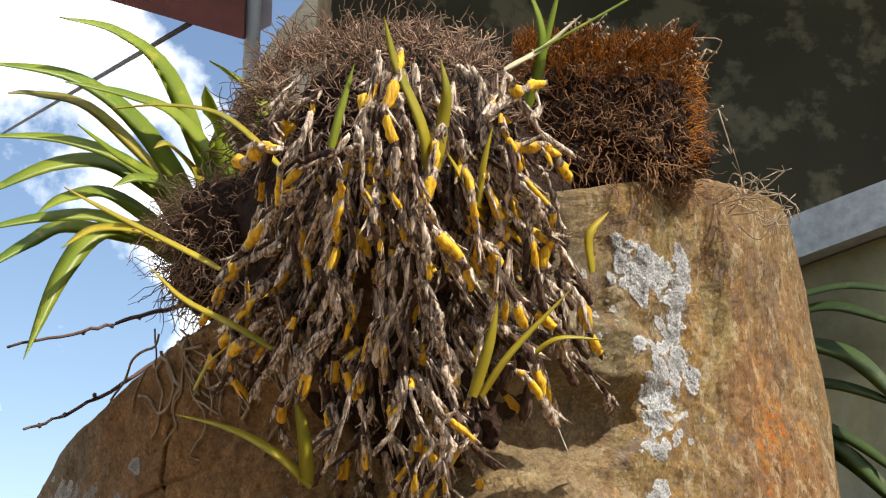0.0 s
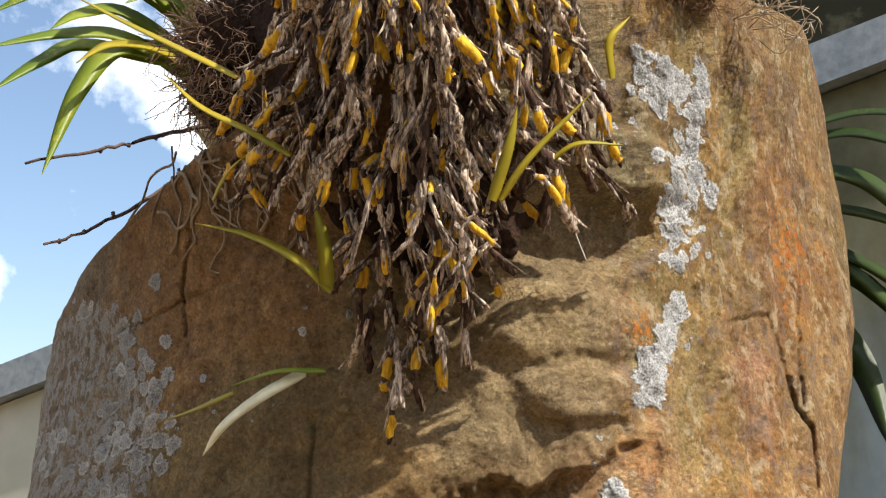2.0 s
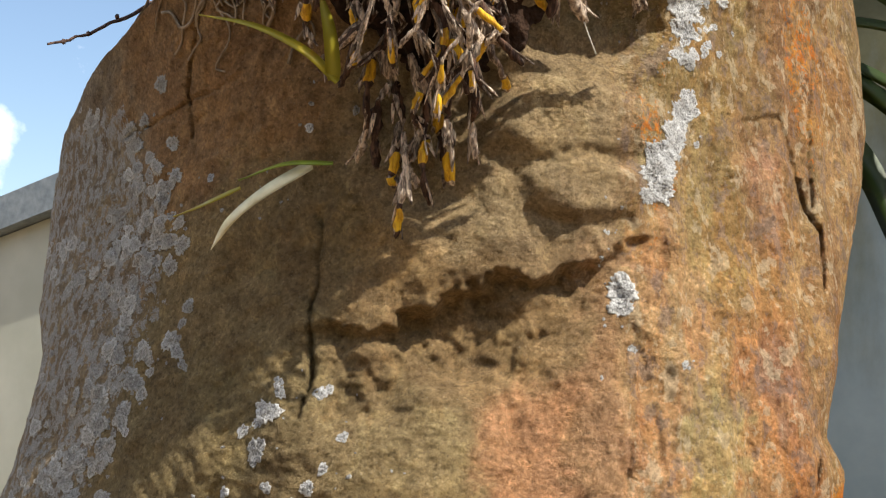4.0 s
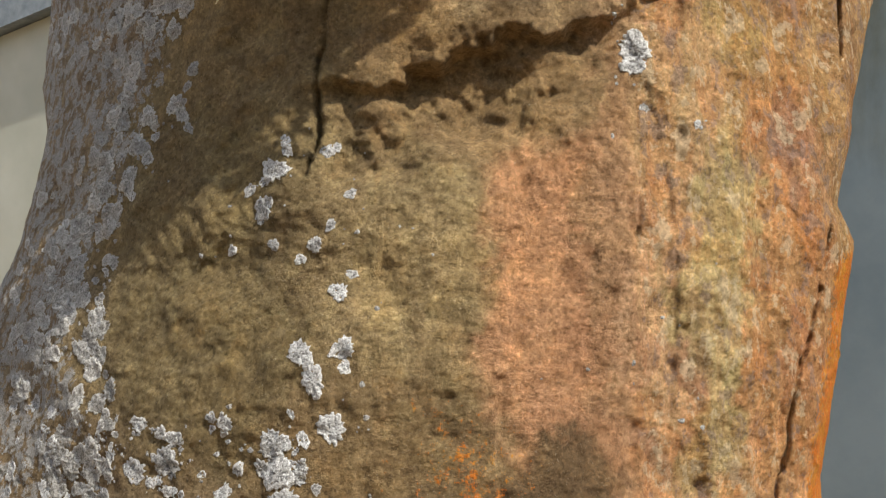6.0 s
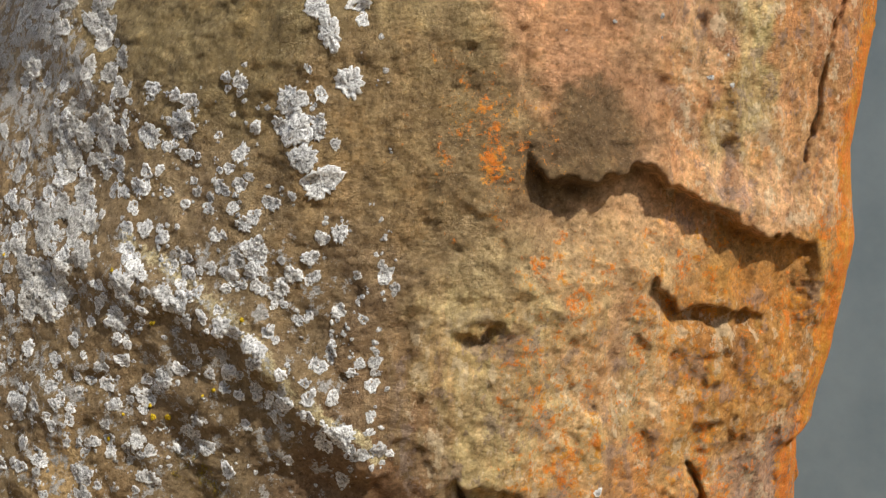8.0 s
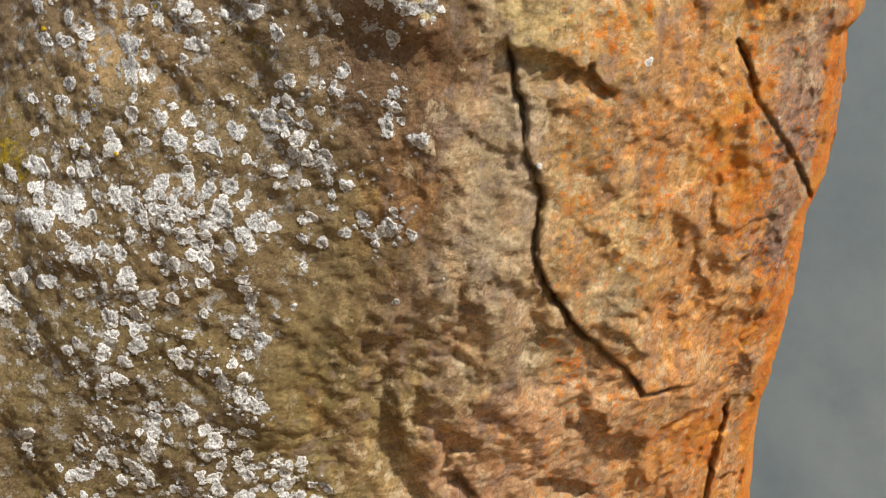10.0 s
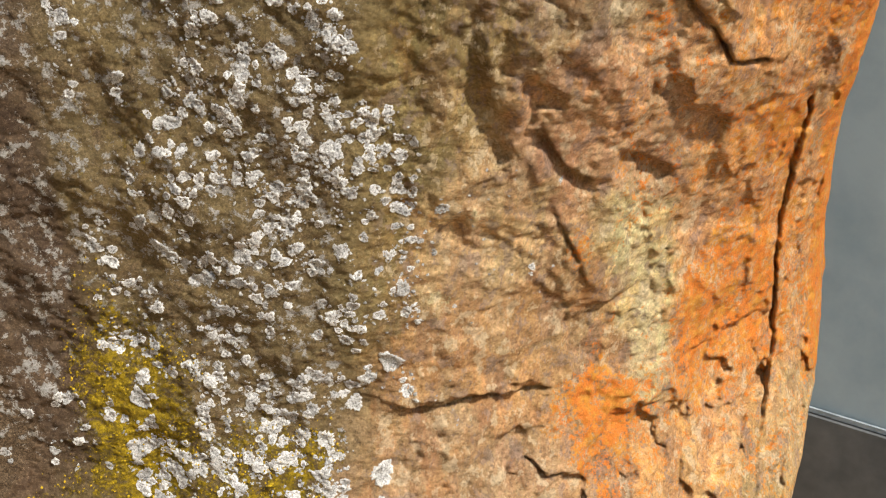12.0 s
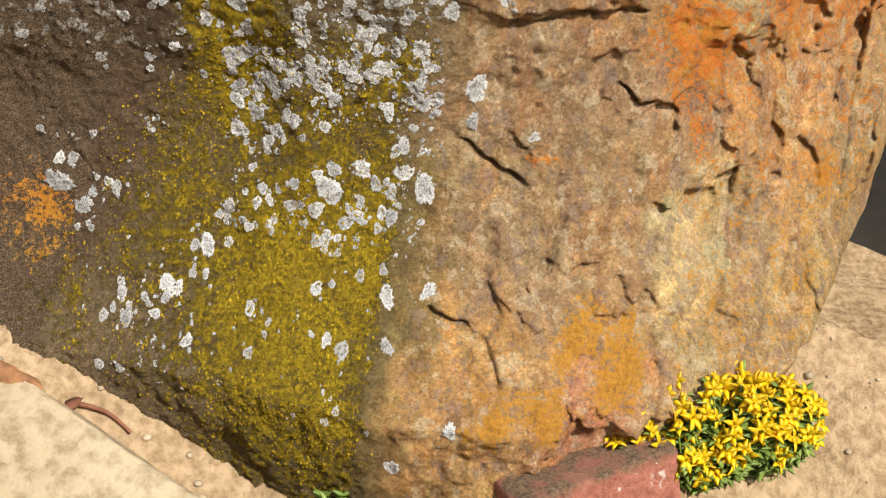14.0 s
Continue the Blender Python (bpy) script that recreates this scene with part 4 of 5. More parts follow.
def rosette(b, rng, x, z, r, lift=None, mat=0):
    """A round lobed crust lying on the stone, with a paler raised rim; drape() sets it down."""
    n = 36 if r > 0.006 else (20 if r > 0.003 else 8)
    lift = min(0.0013, max(0.0005, 0.12 * r)) if lift is None else lift
    ang = np.arange(n) * 2 * math.pi / n + rng.random()
    asp, turn = rng.uniform(0.84, 1.2), rng.uniform(0, 3.14)
    lobes = rng.integers(5, 9) * (2 if r > 0.006 else 1)
    rad = r * (0.96 + 0.10 * np.sin(ang * 2 + rng.random() * 6) + 0.10 * np.sin(ang * 3 + rng.random() * 6) + 0.20 * (np.abs(np.sin(ang * lobes / 2 + rng.random() * 6)) - 0.6) + 0.09 * rng.normal(size=n))
    u, v = rad * np.cos(ang) * asp, rad * np.sin(ang) / asp
    u, v = u * math.cos(turn) - v * math.sin(turn), u * math.sin(turn) + v * math.cos(turn)
    rings, highs = (0.36, 0.66, 0.86, 0.97, 1.03), ((0.2, 1.2), (0.1, 1.2), (0.4, 1.5), (0.4, 1.0))
    if r < 0.003:
        rings, highs = (0.66, 1.03), ((0.6, 1.3),)
    xs = np.concatenate([[x]] + [x + u * q for q in rings])
    zs = np.concatenate([[z]] + [z + v * q for q in rings])
    lf = np.concatenate([[lift * 0.8]] + [lift * rng.uniform(a, c, n) for a, c in highs] + [np.full(n, -0.0006)])
    f, mats = [(0, 1 + i, 1 + (i + 1) % n) for i in range(n)], [mat] * n
    for q in range(len(rings) - 1):
        a, c = 1 + q * n, 1 + (q + 1) * n
        f += [(a + i, c + i, c + (i + 1) % n, a + (i + 1) % n) for i in range(n)]
        mats += [mat + (q > 0)] * n
    first = len(b.m)
    b.add(np.stack([xs, -lf, zs], -1), f, mat)
    b.m[first:] = mats


def drape(b):
    """Sets the gathered crusts down on the stone's face."""
    v = np.concatenate(b.v)
    v[:, 1] += stone_y(v[:, 0], v[:, 2])
    b.v = [v]
    return b


def scatter(b, rng, count, xs, zs, r_lo, r_hi, keep=None, mat=0, cluster=0):
    """Crusts in a region, thinned by a noise so that they gather."""
    made = 0
    for _ in range(count * 6):
        if made >= count:
            break
        x, z = rng.uniform(*xs), rng.uniform(*zs)
        if keep is not None and not keep(x, z):
            continue
        r = r_lo + (r_hi - r_lo) * rng.random() ** 2.4
        rosette(b, rng, x, z, r, mat=mat)
        made += 1
        for _ in range(rng.integers(1, 3 * cluster) if cluster and rng.random() < 0.5 else 0):
            rosette(b, rng, x + rng.normal() * r * 1.3, z + rng.normal() * r * 1.5, r * rng.uniform(0.25, 0.8), mat=mat)


def gather(scale, seed, level):
    return lambda x, z: float(fbm(np.array([x * scale]), np.array([z * scale]), 2, seed)[0]) > level


def lichens(stone):
    rng = np.random.default_rng(7)
    b = Build()
    # upright white band on the shoulder
    for t in np.linspace(0, 1, 190):
        z = 1.985 - 0.29 * t
        x = float(np.interp(z, [1.69, 1.72, 1.78, 1.81, 1.86, 1.91, 1.97, 1.99], [0.150, 0.155, 0.178, 0.178, 0.186, 0.196, 0.205, 0.205])) + rng.normal() * (0.004 + 0.009 * (1.79 < z < 1.90))
        if vnoise(np.array(z * 45), np.array(3.0), 4) > -0.35:
            rosette(b, rng, x, z, 0.002 + 0.007 * rng.random() ** 1.5)
    for k in range(34):
        rosette(b, rng, 0.17 + rng.normal() * 0.018, 1.955 + rng.normal() * 0.012, rng.uniform(0.003, 0.009))
    for x, z, r in ((0.148, 1.715, 0.014), (0.146, 1.728, 0.012), (0.150, 1.70, 0.010), (0.118, 1.622, 0.014), (0.116, 1.608, 0.010), (0.185, 1.965, 0.013), (0.172, 1.972, 0.012), (0.168, 1.955, 0.010)):
        rosette(b, rng, x, z, 0.86 * r)
    # bright crusts along the sloping rib
    for t in np.linspace(0, 1, 26):
        x = -0.28 + 0.17 * t + rng.normal() * 0.006
        rosette(b, rng, x, float(np.interp(x, [-0.30, -0.264, -0.187, -0.124, -0.10], [1.205, 1.195, 1.165, 1.116, 1.08])) + rng.normal() * 0.005, 0.0015 + 0.007 * rng.random() ** 1.5)
    # round crusts on the front
    for x, z, r in ((-0.104, 1.341, 0.012), (-0.128, 1.392, 0.011), (-0.097, 1.397, 0.010), (-0.118, 1.374, 0.012), (-0.095, 1.384, 0.006), (-0.146, 1.328, 0.013), (-0.141, 1.308, 0.014), (-0.123, 1.272, 0.015), (-0.136, 1.288, 0.012), (-0.163, 1.499, 0.010), (-0.155, 1.528, 0.012), (-0.176, 1.512, 0.006), (-0.121, 1.471, 0.007), (-0.102, 1.437, 0.008), (-0.132, 1.46, 0.005), (-0.092, 1.45, 0.005)):
        rosette(b, rng, x, z, 0.86 * r)
    for x, z, r in ((-0.259, 1.298, 0.011), (-0.232, 1.307, 0.013), (-0.149, 0.603, 0.007), (-0.207, 0.309, 0.014), (-0.209, 0.276, 0.008), (-0.148, 0.263, 0.006), (-0.09, 0.989, 0.008), (0.075, 1.04, 0.004), (-0.237, 0.564, 0.008), (-0.198, 0.435, 0.013), (-0.233, 0.386, 0.010), (-0.446, 0.325, 0.014), (-0.438, 0.388, 0.012), (-0.199, 0.048, 0.008), (-0.253, 0.003, 0.009), (-0.276, 0.131, 0.009), (-0.27, 0.097, 0.007), (-0.469, 0.141, 0.010), (-0.629, 0.186, 0.015), (-0.347, 0.211, 0.013), (-0.251, 0.214, 0.013), (0.149, 1.718, 0.013)):
        rosette(b, rng, x, z, 0.86 * r)
    scatter(b, rng, 950, (-0.40, -0.07), (0.90, 1.34), 0.0011, 0.0070, lambda x, z: x < -0.075 - 0.10 * max(0, 1.12 - z) - 0.5 * max(0, z - 1.24) and gather(22, 81, -0.75)(x, z), cluster=2)
    scatter(b, rng, 1350, (-0.47, -0.17), (0.27, 0.95), 0.0011, 0.0074, lambda x, z: x < -0.165 - 0.09 * (z < 0.4) - 0.05 * (z > 0.7) and gather(18, 82, -0.45)(x, z), cluster=2)
    scatter(b, rng, 190, (-0.46, -0.24), (0.16, 0.36), 0.0011, 0.0085, gather(16, 89, -0.2), cluster=2)
    scatter(b, rng, 230, (-0.66, -0.23), (0.03, 0.40), 0.0011, 0.0070, gather(14, 83, -0.3), cluster=2)
    scatter(b, rng, 60, (0.10, 0.22), (1.55, 1.95), 0.0012, 0.004, gather(14, 84, 0.1))
    scatter(b, rng, 70, (-0.22, -0.04), (0.03, 0.9), 0.001, 0.004, gather(10, 85, 0.1))
    scatter(b, rng, 60, (-0.34, -0.08), (1.35, 1.8), 0.001, 0.005, gather(10, 86, 0.25))
    scatter(b, rng, 40, (-0.1, 0.2), (0.8, 1.5), 0.001, 0.003, gather(10, 87, 0.2))
    ob = drape(b).obj("white_lichen", [M_WHITE, M_RIM])
    tagged(ob, "white round crusts of lichen", kind="stuff")
    b = Build()
    for k in range(900):
        z = rng.uniform(1.16, 1.83)
        far = float(np.interp(z, [1.16, 1.32, 1.42, 1.5, 1.56, 1.62, 1.68, 1.78, 1.85], [-0.33, -0.275, -0.31, -0.295, -0.255, -0.225, -0.245, -0.285, -0.32]))
        near = float(np.interp(z, Z_L, X_L)) + 0.012
        x = far + 0.008 * rng.normal() - abs(rng.normal()) * 0.06 if k % 3 else rng.uniform(near, far)
        if x > near and fbm(np.array([x * 16]), np.array([z * 16]), 3, 188)[0] > -0.25:
            rosette(b, rng, x, z, 0.0018 + 0.0080 * rng.random() ** 2)
    for x, z in ((-0.273, 1.814), (-0.295, 1.787), (-0.271, 1.721), (-0.235, 1.614), (-0.255, 1.73), (-0.26, 1.76), (-0.24, 1.60)):
        rosette(b, rng, x, z, rng.uniform(0.004, 0.008))
    ob2 = drape(b).obj("grey_lichen", [M_GREY, M_GREYRIM])
    tagged(ob2, "sheet of grey crust lichen", kind="stuff")
    b = Build()
    px, pz = rng.uniform(-0.62, -0.17, 42000), rng.uniform(-0.06, 0.58, 42000)
    kept = (rng.random(42000) < growth(px, pz)[1] * 2.3 - 0.66) & (fbm(px * 30, pz * 30, 2, 90) > -0.25)
    for x, z in zip(px[kept], pz[kept]):
        rosette(b, rng, x, z, 0.0005 + 0.0010 * rng.random() ** 2, rng.uniform(0.0003, 0.0016))
    for k in range(120):
        x, z = rng.uniform(-0.40, -0.14), rng.uniform(0.95, 1.3)
        if gather(20, 91, 0.25)(x, z):
            rosette(b, rng, x, z, rng.uniform(0.001, 0.003), 0.002)
    ob3 = drape(b).obj("yellow_moss", [M_YTUFT, M_YTUFT])
    tagged(ob3, "mustard yellow tufts of moss", kind="stuff")
    for o in (ob, ob2, ob3):
        o.parent, o.matrix_parent_inverse = stone, stone.matrix_basis.inverted()


STONE = standing_stone()
lichens(STONE)


# ---- ground ----
def ground_z(x, y):
    x, y = np.asarray(x, float), np.asarray(y, float)
    z = 0.012 * fbm(x * 3, y * 3, 4, 101) + 0.004 * fbm(x * 18, y * 18, 3, 102)
    z = z * smooth(0, 0.3, np.abs(y - 1.0) + 0.15) - 0.055 + 0.5 * (np.clip(y, 0.82, 1.17) - 0.95)
    z = z - 0.22 * smooth(1.19, 1.26, y + 0.35 * (x - 0.2) + 0.02 * vnoise(x * 9, y * 3, 4)) * smooth(0.0, 0.15, x) * (1 - smooth(3, 4, y))
    z = z + np.interp(x, [-0.67, -0.61, -0.55, -0.48, -0.40, -0.25, -0.05, 0.06, 0.15], [0.10, 0.085, 0.055, 0.010, -0.015, 0.0, 0.035, 0.025, 0.0]) * (1 - smooth(1.5, 4, np.abs(x)))
    return z - 0.004


def ground():
    def axis(lo, hi, step, far):
        core = np.arange(lo, hi, step)
        out = np.geomspace(step, far, 40)
        return np.r_[lo - out[::-1], core, hi + out]
    xs, ys = axis(-0.95, 0.6, 0.011, 900), axis(0.55, 1.75, 0.011, 900)
    X, Y = np.meshgrid(xs, ys)
    Z = ground_z(X, Y)
    n = len(xs)
    i, j = np.meshgrid(np.arange(len(ys) - 1), np.arange(n - 1), indexing="ij")
    f = np.stack([i * n + j, i * n + j + 1, (i + 1) * n + j + 1, (i + 1) * n + j], -1).reshape(-1, 4)
    me = bpy.data.meshes.new("ground")
    me.from_pydata(np.stack([X, Y, Z], -1).reshape(-1, 3).tolist(), [], f.tolist())
    me.polygons.foreach_set("use_smooth", [True] * len(me.polygons))
    me.materials.append(M_SOIL)
    tagged(new("ground", me), "dry sandy ground with grit", "ground", kind="structure")


ground()

# ---- wall behind, plinth, old building ----
W0, W1 = Vector((-0.745, 2.36, 0)), Vector((0.52, 1.63, 0))
WD = (W1 - W0).normalized()
WN = Vector((WD.y, -WD.x, 0))


def wall_point(s, out, z):
    return W0 + WD * s + WN * out + Vector((0, 0, z))


def prism(b, corners_sz, out0, out1, mat=0):
    """An upright slab in the garden wall's plane, given by its outline in (s, z)."""
    n = len(corners_sz)
    v = [tuple(wall_point(s, out0, z)) for s, z in corners_sz] + [tuple(wall_point(s, out1, z)) for s, z in corners_sz]
    f = [tuple(range(n))[::-1], tuple(range(n, 2 * n))] + [(i, (i + 1) % n, n + (i + 1) % n, n + i) for i in range(n)]
    b.add(v, f, mat)


def garden_wall():
    def top(s):
        return 1.845 + 0.225 * s
    b = Build()
    prism(b, [(-2.5, -0.3), (0.80, -0.3), (0.80, top(0.80) - 0.03), (-2.5, top(-2.5) - 0.03)], 0.0, -0.14)
    tagged(b.obj("wall_west", M_WALL, flat=True), "weathered pale plastered garden wall in shade", "wall", kind="structure")
    b = Build()
    prism(b, [(0.80, -0.3), (3.5, -0.3), (3.5, top(3.5) - 0.03), (0.80, top(0.80) - 0.03)], 0.0, -0.14)
    tagged(b.obj("wall_east", M_WALLB, flat=True), "blue-grey plastered garden wall in shade", "wall", kind="structure")
    b = Build()
    prism(b, [(-2.52, top(-2.52) - 0.028), (3.52, top(3.52) - 0.028), (3.52, top(3.52) + 0.028), (-2.52, top(-2.52) + 0.028)], 0.03, -0.17)
    tagged(b.obj("wall_cap", M_CAP, flat=True), "sloping grey cap along the garden wall", "wall cap", kind="structure")
    b = Build()
    prism(b, [(-2.5, -0.35), (3.5, -0.35), (3.5, 0.065), (-2.5, 0.065)], 0.013, 0.003)
    prism(b, [(-2.5, 0.067), (3.5, 0.067), (3.5, 0.074), (-2.5, 0.074)], 0.007, 0.003, 1)
    tagged(b.obj("wall_plinth", [M_PLINTH, M_CAP], flat=True), "dark plinth with a pale upper edge", "plinth", kind="structure")


garden_wall()


# out-of-view walls, added only to cut sky light and deepen shadows
def sky_light_blockers():
    b = Build()
    box(b, (-3.4, -2.9, -0.3), (4.5, -2.7, 3.4))
    tagged(b.obj("sky_blocker_south", M_CONC, flat=True), "unseen wall added behind the camera to block sky light", "wall", kind="structure")
    b = Build()
    box(b, (-3.6, -2.9, -0.3), (-3.402, 1.2, 3.0))
    tagged(b.obj("sky_blocker_side", M_CONC, flat=True), "unseen wall added at the side to block sky light", "wall", kind="structure")


sky_light_blockers()


def old_building():
    root = empty("old_building", (1.5, 3.2, 0))
    tagged(root, "old house with stained olive plaster under an added unseen shading slab", "house")
    inv = root.matrix_basis.inverted()
    b = Build()
    box(b, (-0.33, 3.15, -0.1), (4.5, 3.35, 4.2))
    wall = b.obj("wall", M_OLD, flat=True)
    # unseen slab overhead, added to keep the wall below it dark
    b = Build()
    box(b, (-0.30, 2.2, 3.62), (4.6, 3.14, 3.75))
    shade_slab = b.obj("shade_slab", M_OLD, flat=True)
    b = Build()
    v = [(-0.53, 2.75, 2.40), (-0.34, 2.75, 2.40), (-0.28, 2.75, 2.886), (-0.25, 2.75, 3.4), (-0.29, 2.75, 3.06), (-0.36, 2.75, 2.962), (-0.436, 2.75, 2.82), (-0.473, 2.75, 2.718)]
    v = v + [(x, y + 0.25, z) for x, y, z in v]
    b.add(v, [tuple(range(8)), tuple(range(15, 7, -1))] + [(i, 8 + i, 8 + (i + 1) % 8, (i + 1) % 8) for i in range(8)])
    butt = b.obj("buttress", M_CONC, flat=True)
    b = Build()
    tube(b, [(-0.425, 2.85, 2.75), (-0.425, 2.85, 3.75)], 0.018, 12)
    pipe = b.obj("downpipe", M_PIPE)
    b = Build()
    v = [(-0.76, 2.8, 3.078), (-0.544, 2.8, 3.01), (-0.437, 2.8, 2.976), (-0.437, 2.8, 3.5), (-0.76, 2.8, 3.5)]
    v = v + [(x - 0.02, y + 0.6, z + 0.33) for x, y, z in v]
    b.add(v, [(0, 1, 2, 3, 4), (9, 8, 7, 6, 5), (0, 5, 6, 1), (1, 6, 7, 2), (2, 7, 8, 3), (3, 8, 9, 4), (4, 9, 5, 0)])
    eave = b.obj("eave", M_EAVE, flat=True)
    for o in (wall, shade_slab, butt, pipe, eave):
        o.parent, o.matrix_parent_inverse = root, inv


old_building()


def overhead_cable():
    b = Build()
    tube(b, curve_points([(-0.56, 2.83, 3.03), (-2.37, 7.0, 4.431), (-4.18, 11.2, 5.83), (-8.0, 20.0, 8.75)], 24), 0.007, 6)
    tagged(b.obj("overhead_cable", M_CABLE), "thin dark overhead cable strung before the sky", "cable")


overhead_cable()


def back_boulder():
    b = Build()
    lump(b, (-0.20, 1.74, 0.8), (0.27, 0.13, 1.16), 3, 0.10, 48, 60, power=2.3)
    tagged(b.obj("back_boulder", M_ROCK2), "dark brown upright boulder behind the standing stone", "boulder")


back_boulder()

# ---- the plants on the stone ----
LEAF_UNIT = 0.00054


def front(x, z, out=0.0):
    return float(stone_y(np.array([x]), np.array([z]))[0]) - out


def clump_front(x, z):
    """The front of the hanging root mass, before the stone."""
    bulge = 0.045 * max(0.0, 1 - ((x + 0.03) / 0.22) ** 2) * float(smooth(1.66, 1.80, np.array(z)))
    return float(body_depth(np.array(x), np.array(min(z, 2.0)))) - bulge


def fibres(b, rng, count, place, length, radius, droop=0.4, curl=0.6, steps=6, mat=0):
    """Fine bent roots growing out of places given by a function."""
    for _ in range(count):
        p, d = place(rng)
        p, d = np.array(p, float), np.array(d, float)
        ln = length * rng.uniform(0.4, 1.4)
        pts = [p]
        for _ in range(steps):
            d = d + rng.normal(size=3) * curl * 0.5 + np.array([0, 0, -droop * 0.25])
            d /= np.linalg.norm(d) + 1e-9
            p = p + d * ln / steps
            pts.append(p)
        tube(b, pts, np.linspace(radius, radius * 0.5, steps + 1) * rng.uniform(0.6, 1.4), 3, mat, cap=False)


def rough_lump(b, centre, size, seed, rough, nu=90, nv=60, power=3.0, mat=0):
    lump(b, centre, size, seed, rough, nu, nv, mat, power=power)


def on_ellipsoid(rng, c, r, power=3.0, front_only=True):
    while True:
        d = rng.normal(size=3)
        if front_only:
            d[1] = -abs(d[1])
        d /= (np.abs(d) ** power).sum() ** (1 / power)
        return np.array(c) + d * np.array(r), d


def root_mass():
    """The peaty body of roots: a hanging middle, a lump to one side and a mossy block to the other."""
    rng = np.random.default_rng(21)
    root = empty("orchid_clump", (0, 1.15, 2.0))
    tagged(root, "large half-dead orchid clump with hanging yellowed canes on the stone", "orchid")
    inv = root.matrix_basis.inverted()
    made = []
    b = Build()
    rough_lump(b, (-0.02, 1.16, 2.02), (0.15, 0.105, 0.12), 2, 0.16)
    rough_lump(b, (-0.03, 1.115, 1.92), (0.095, 0.045, 0.13), 4, 0.25)
    made.append(b.obj("root_core", M_PEAT))
    b = Build()
    rough_lump(b, (-0.175, 1.20, 1.995), (0.062, 0.08, 0.055), 5, 0.2, power=2.4)
    made.append(tagged(b.obj("side_root_ball", M_PEAT), "brown lump of matted roots"))
    b = Build()
    rough_lump(b, (0.130, 1.20, 2.09), (0.088, 0.10, 0.058), 7, 0.22, power=4.0)
    rough_lump(b, (0.085, 1.16, 2.03), (0.062, 0.06, 0.042), 9, 0.25, power=2.6)
    made.append(tagged(b.obj("moss_block", M_PEAT), "square brown block of roots capped with orange moss"))
    # matted roots
    b = Build()
    fibres(b, rng, 2300, lambda r: on_ellipsoid(r, (-0.05, 1.155, 2.09), (0.120, 0.11, 0.080), 2.2), 0.036, 0.00075, 0.1, 1.1)
    fibres(b, rng, 900, lambda r: on_ellipsoid(r, (-0.175, 1.20, 1.995), (0.064, 0.082, 0.057), 2.4), 0.04, 0.0006, 0.5, 1.0)
    fibres(b, rng, 260, lambda r: on_ellipsoid(r, (-0.175, 1.17, 1.95), (0.04, 0.05, 0.04), 2.2), 0.03, 0.0006, 1.0, 0.8)
    made.append(tagged(b.obj("root_mat", M_ROOT), "tangle of fine dry roots", kind="stuff"))
    b = Build()
    fibres(b, rng, 1700, lambda r: on_ellipsoid(r, (0.130, 1.20, 2.088), (0.088, 0.101, 0.060), 4.5), 0.026, 0.0006, 0.3, 1.3)
    fibres(b, rng, 170, lambda r: (np.array([r.uniform(0.07, 0.20), r.uniform(1.08, 1.14), 2.045 + r.normal() * 0.01]), (0, -0.4, -1)), 0.022, 0.0006, 1.0, 0.9)
    made.append(tagged(b.obj("block_mat", M_ROOTB), "fine roots matting the mossy block", kind="stuff"))
    b = Build()
    fibres(b, rng, 2600, lambda r: (np.array([r.uniform(0.062, 0.212), r.uniform(1.10, 1.27), 2.150 + r.normal() * 0.004]), (r.normal() * 0.3, -0.3, 1)), 0.014, 0.0006, 0.0, 0.6, 3)
    fibres(b, rng, 1000, lambda r: (np.array([r.uniform(0.062, 0.215), 1.094 + r.normal() * 0.004, 2.150 - 0.035 * r.random() ** 3 - 0.01 * np.sin(60 * r.random())]), (r.normal() * 0.4, -1, 0.7)), 0.012, 0.0006, 0.2, 0.6, 3)
    fibres(b, rng, 700, lambda r: (np.array([r.uniform(0.205, 0.22), r.uniform(1.10, 1.2), r.uniform(2.05, 2.145)]), (1, -0.4, 0.2)), 0.010, 0.0006, 0.0, 0.6, 3)
    made.append(tagged(b.obj("moss_cap", M_MOSS), "orange tipped moss", kind="stuff"))
    # dry seed stems
    for k in range(26):
        b = Build()
        x = rng.uniform(0.06, 0.26)
        p0 = np.array([x, 1.11, 2.14 if x < 0.23 else rng.uniform(2.02, 2.14)])
        tip = p0 + np.array([rng.uniform(-0.015, 0.025), rng.uniform(-0.03, 0.0), rng.uniform(-0.01, 0.03)])
        mid = (p0 + tip) / 2 + rng.normal(size=3) * 0.008
        tube(b, curve_points([p0, mid, tip], 7), 0.0005, 4)
        for q in range(4):
            c = tip + rng.normal(size=3) * 0.005
            tube(b, [tip, c], 0.0003, 3)
            lump(b, c, (0.0013,) * 3, 1, 0.1, 6, 5)
        made.append(b.obj("dry_stem", M_ROOTP))
    for k in range(16):
        b = Build()
        p0 = np.array([0.268 + rng.normal() * 0.012, 1.20, 2.045 + rng.normal() * 0.012])
        tip = p0 + np.array([rng.uniform(0.0, 0.045), -0.03, rng.uniform(-0.03, 0.015)])
        tube(b, curve_points([p0, (p0 + tip) / 2 + rng.normal(size=3) * 0.008, tip], 7), 0.0006, 4)
        for q in range(5):
            c = tip + rng.normal(size=3) * 0.008
            tube(b, [tip, c], 0.0004, 3)
        made.append(b.obj("dry_stem", M_ROOTP))
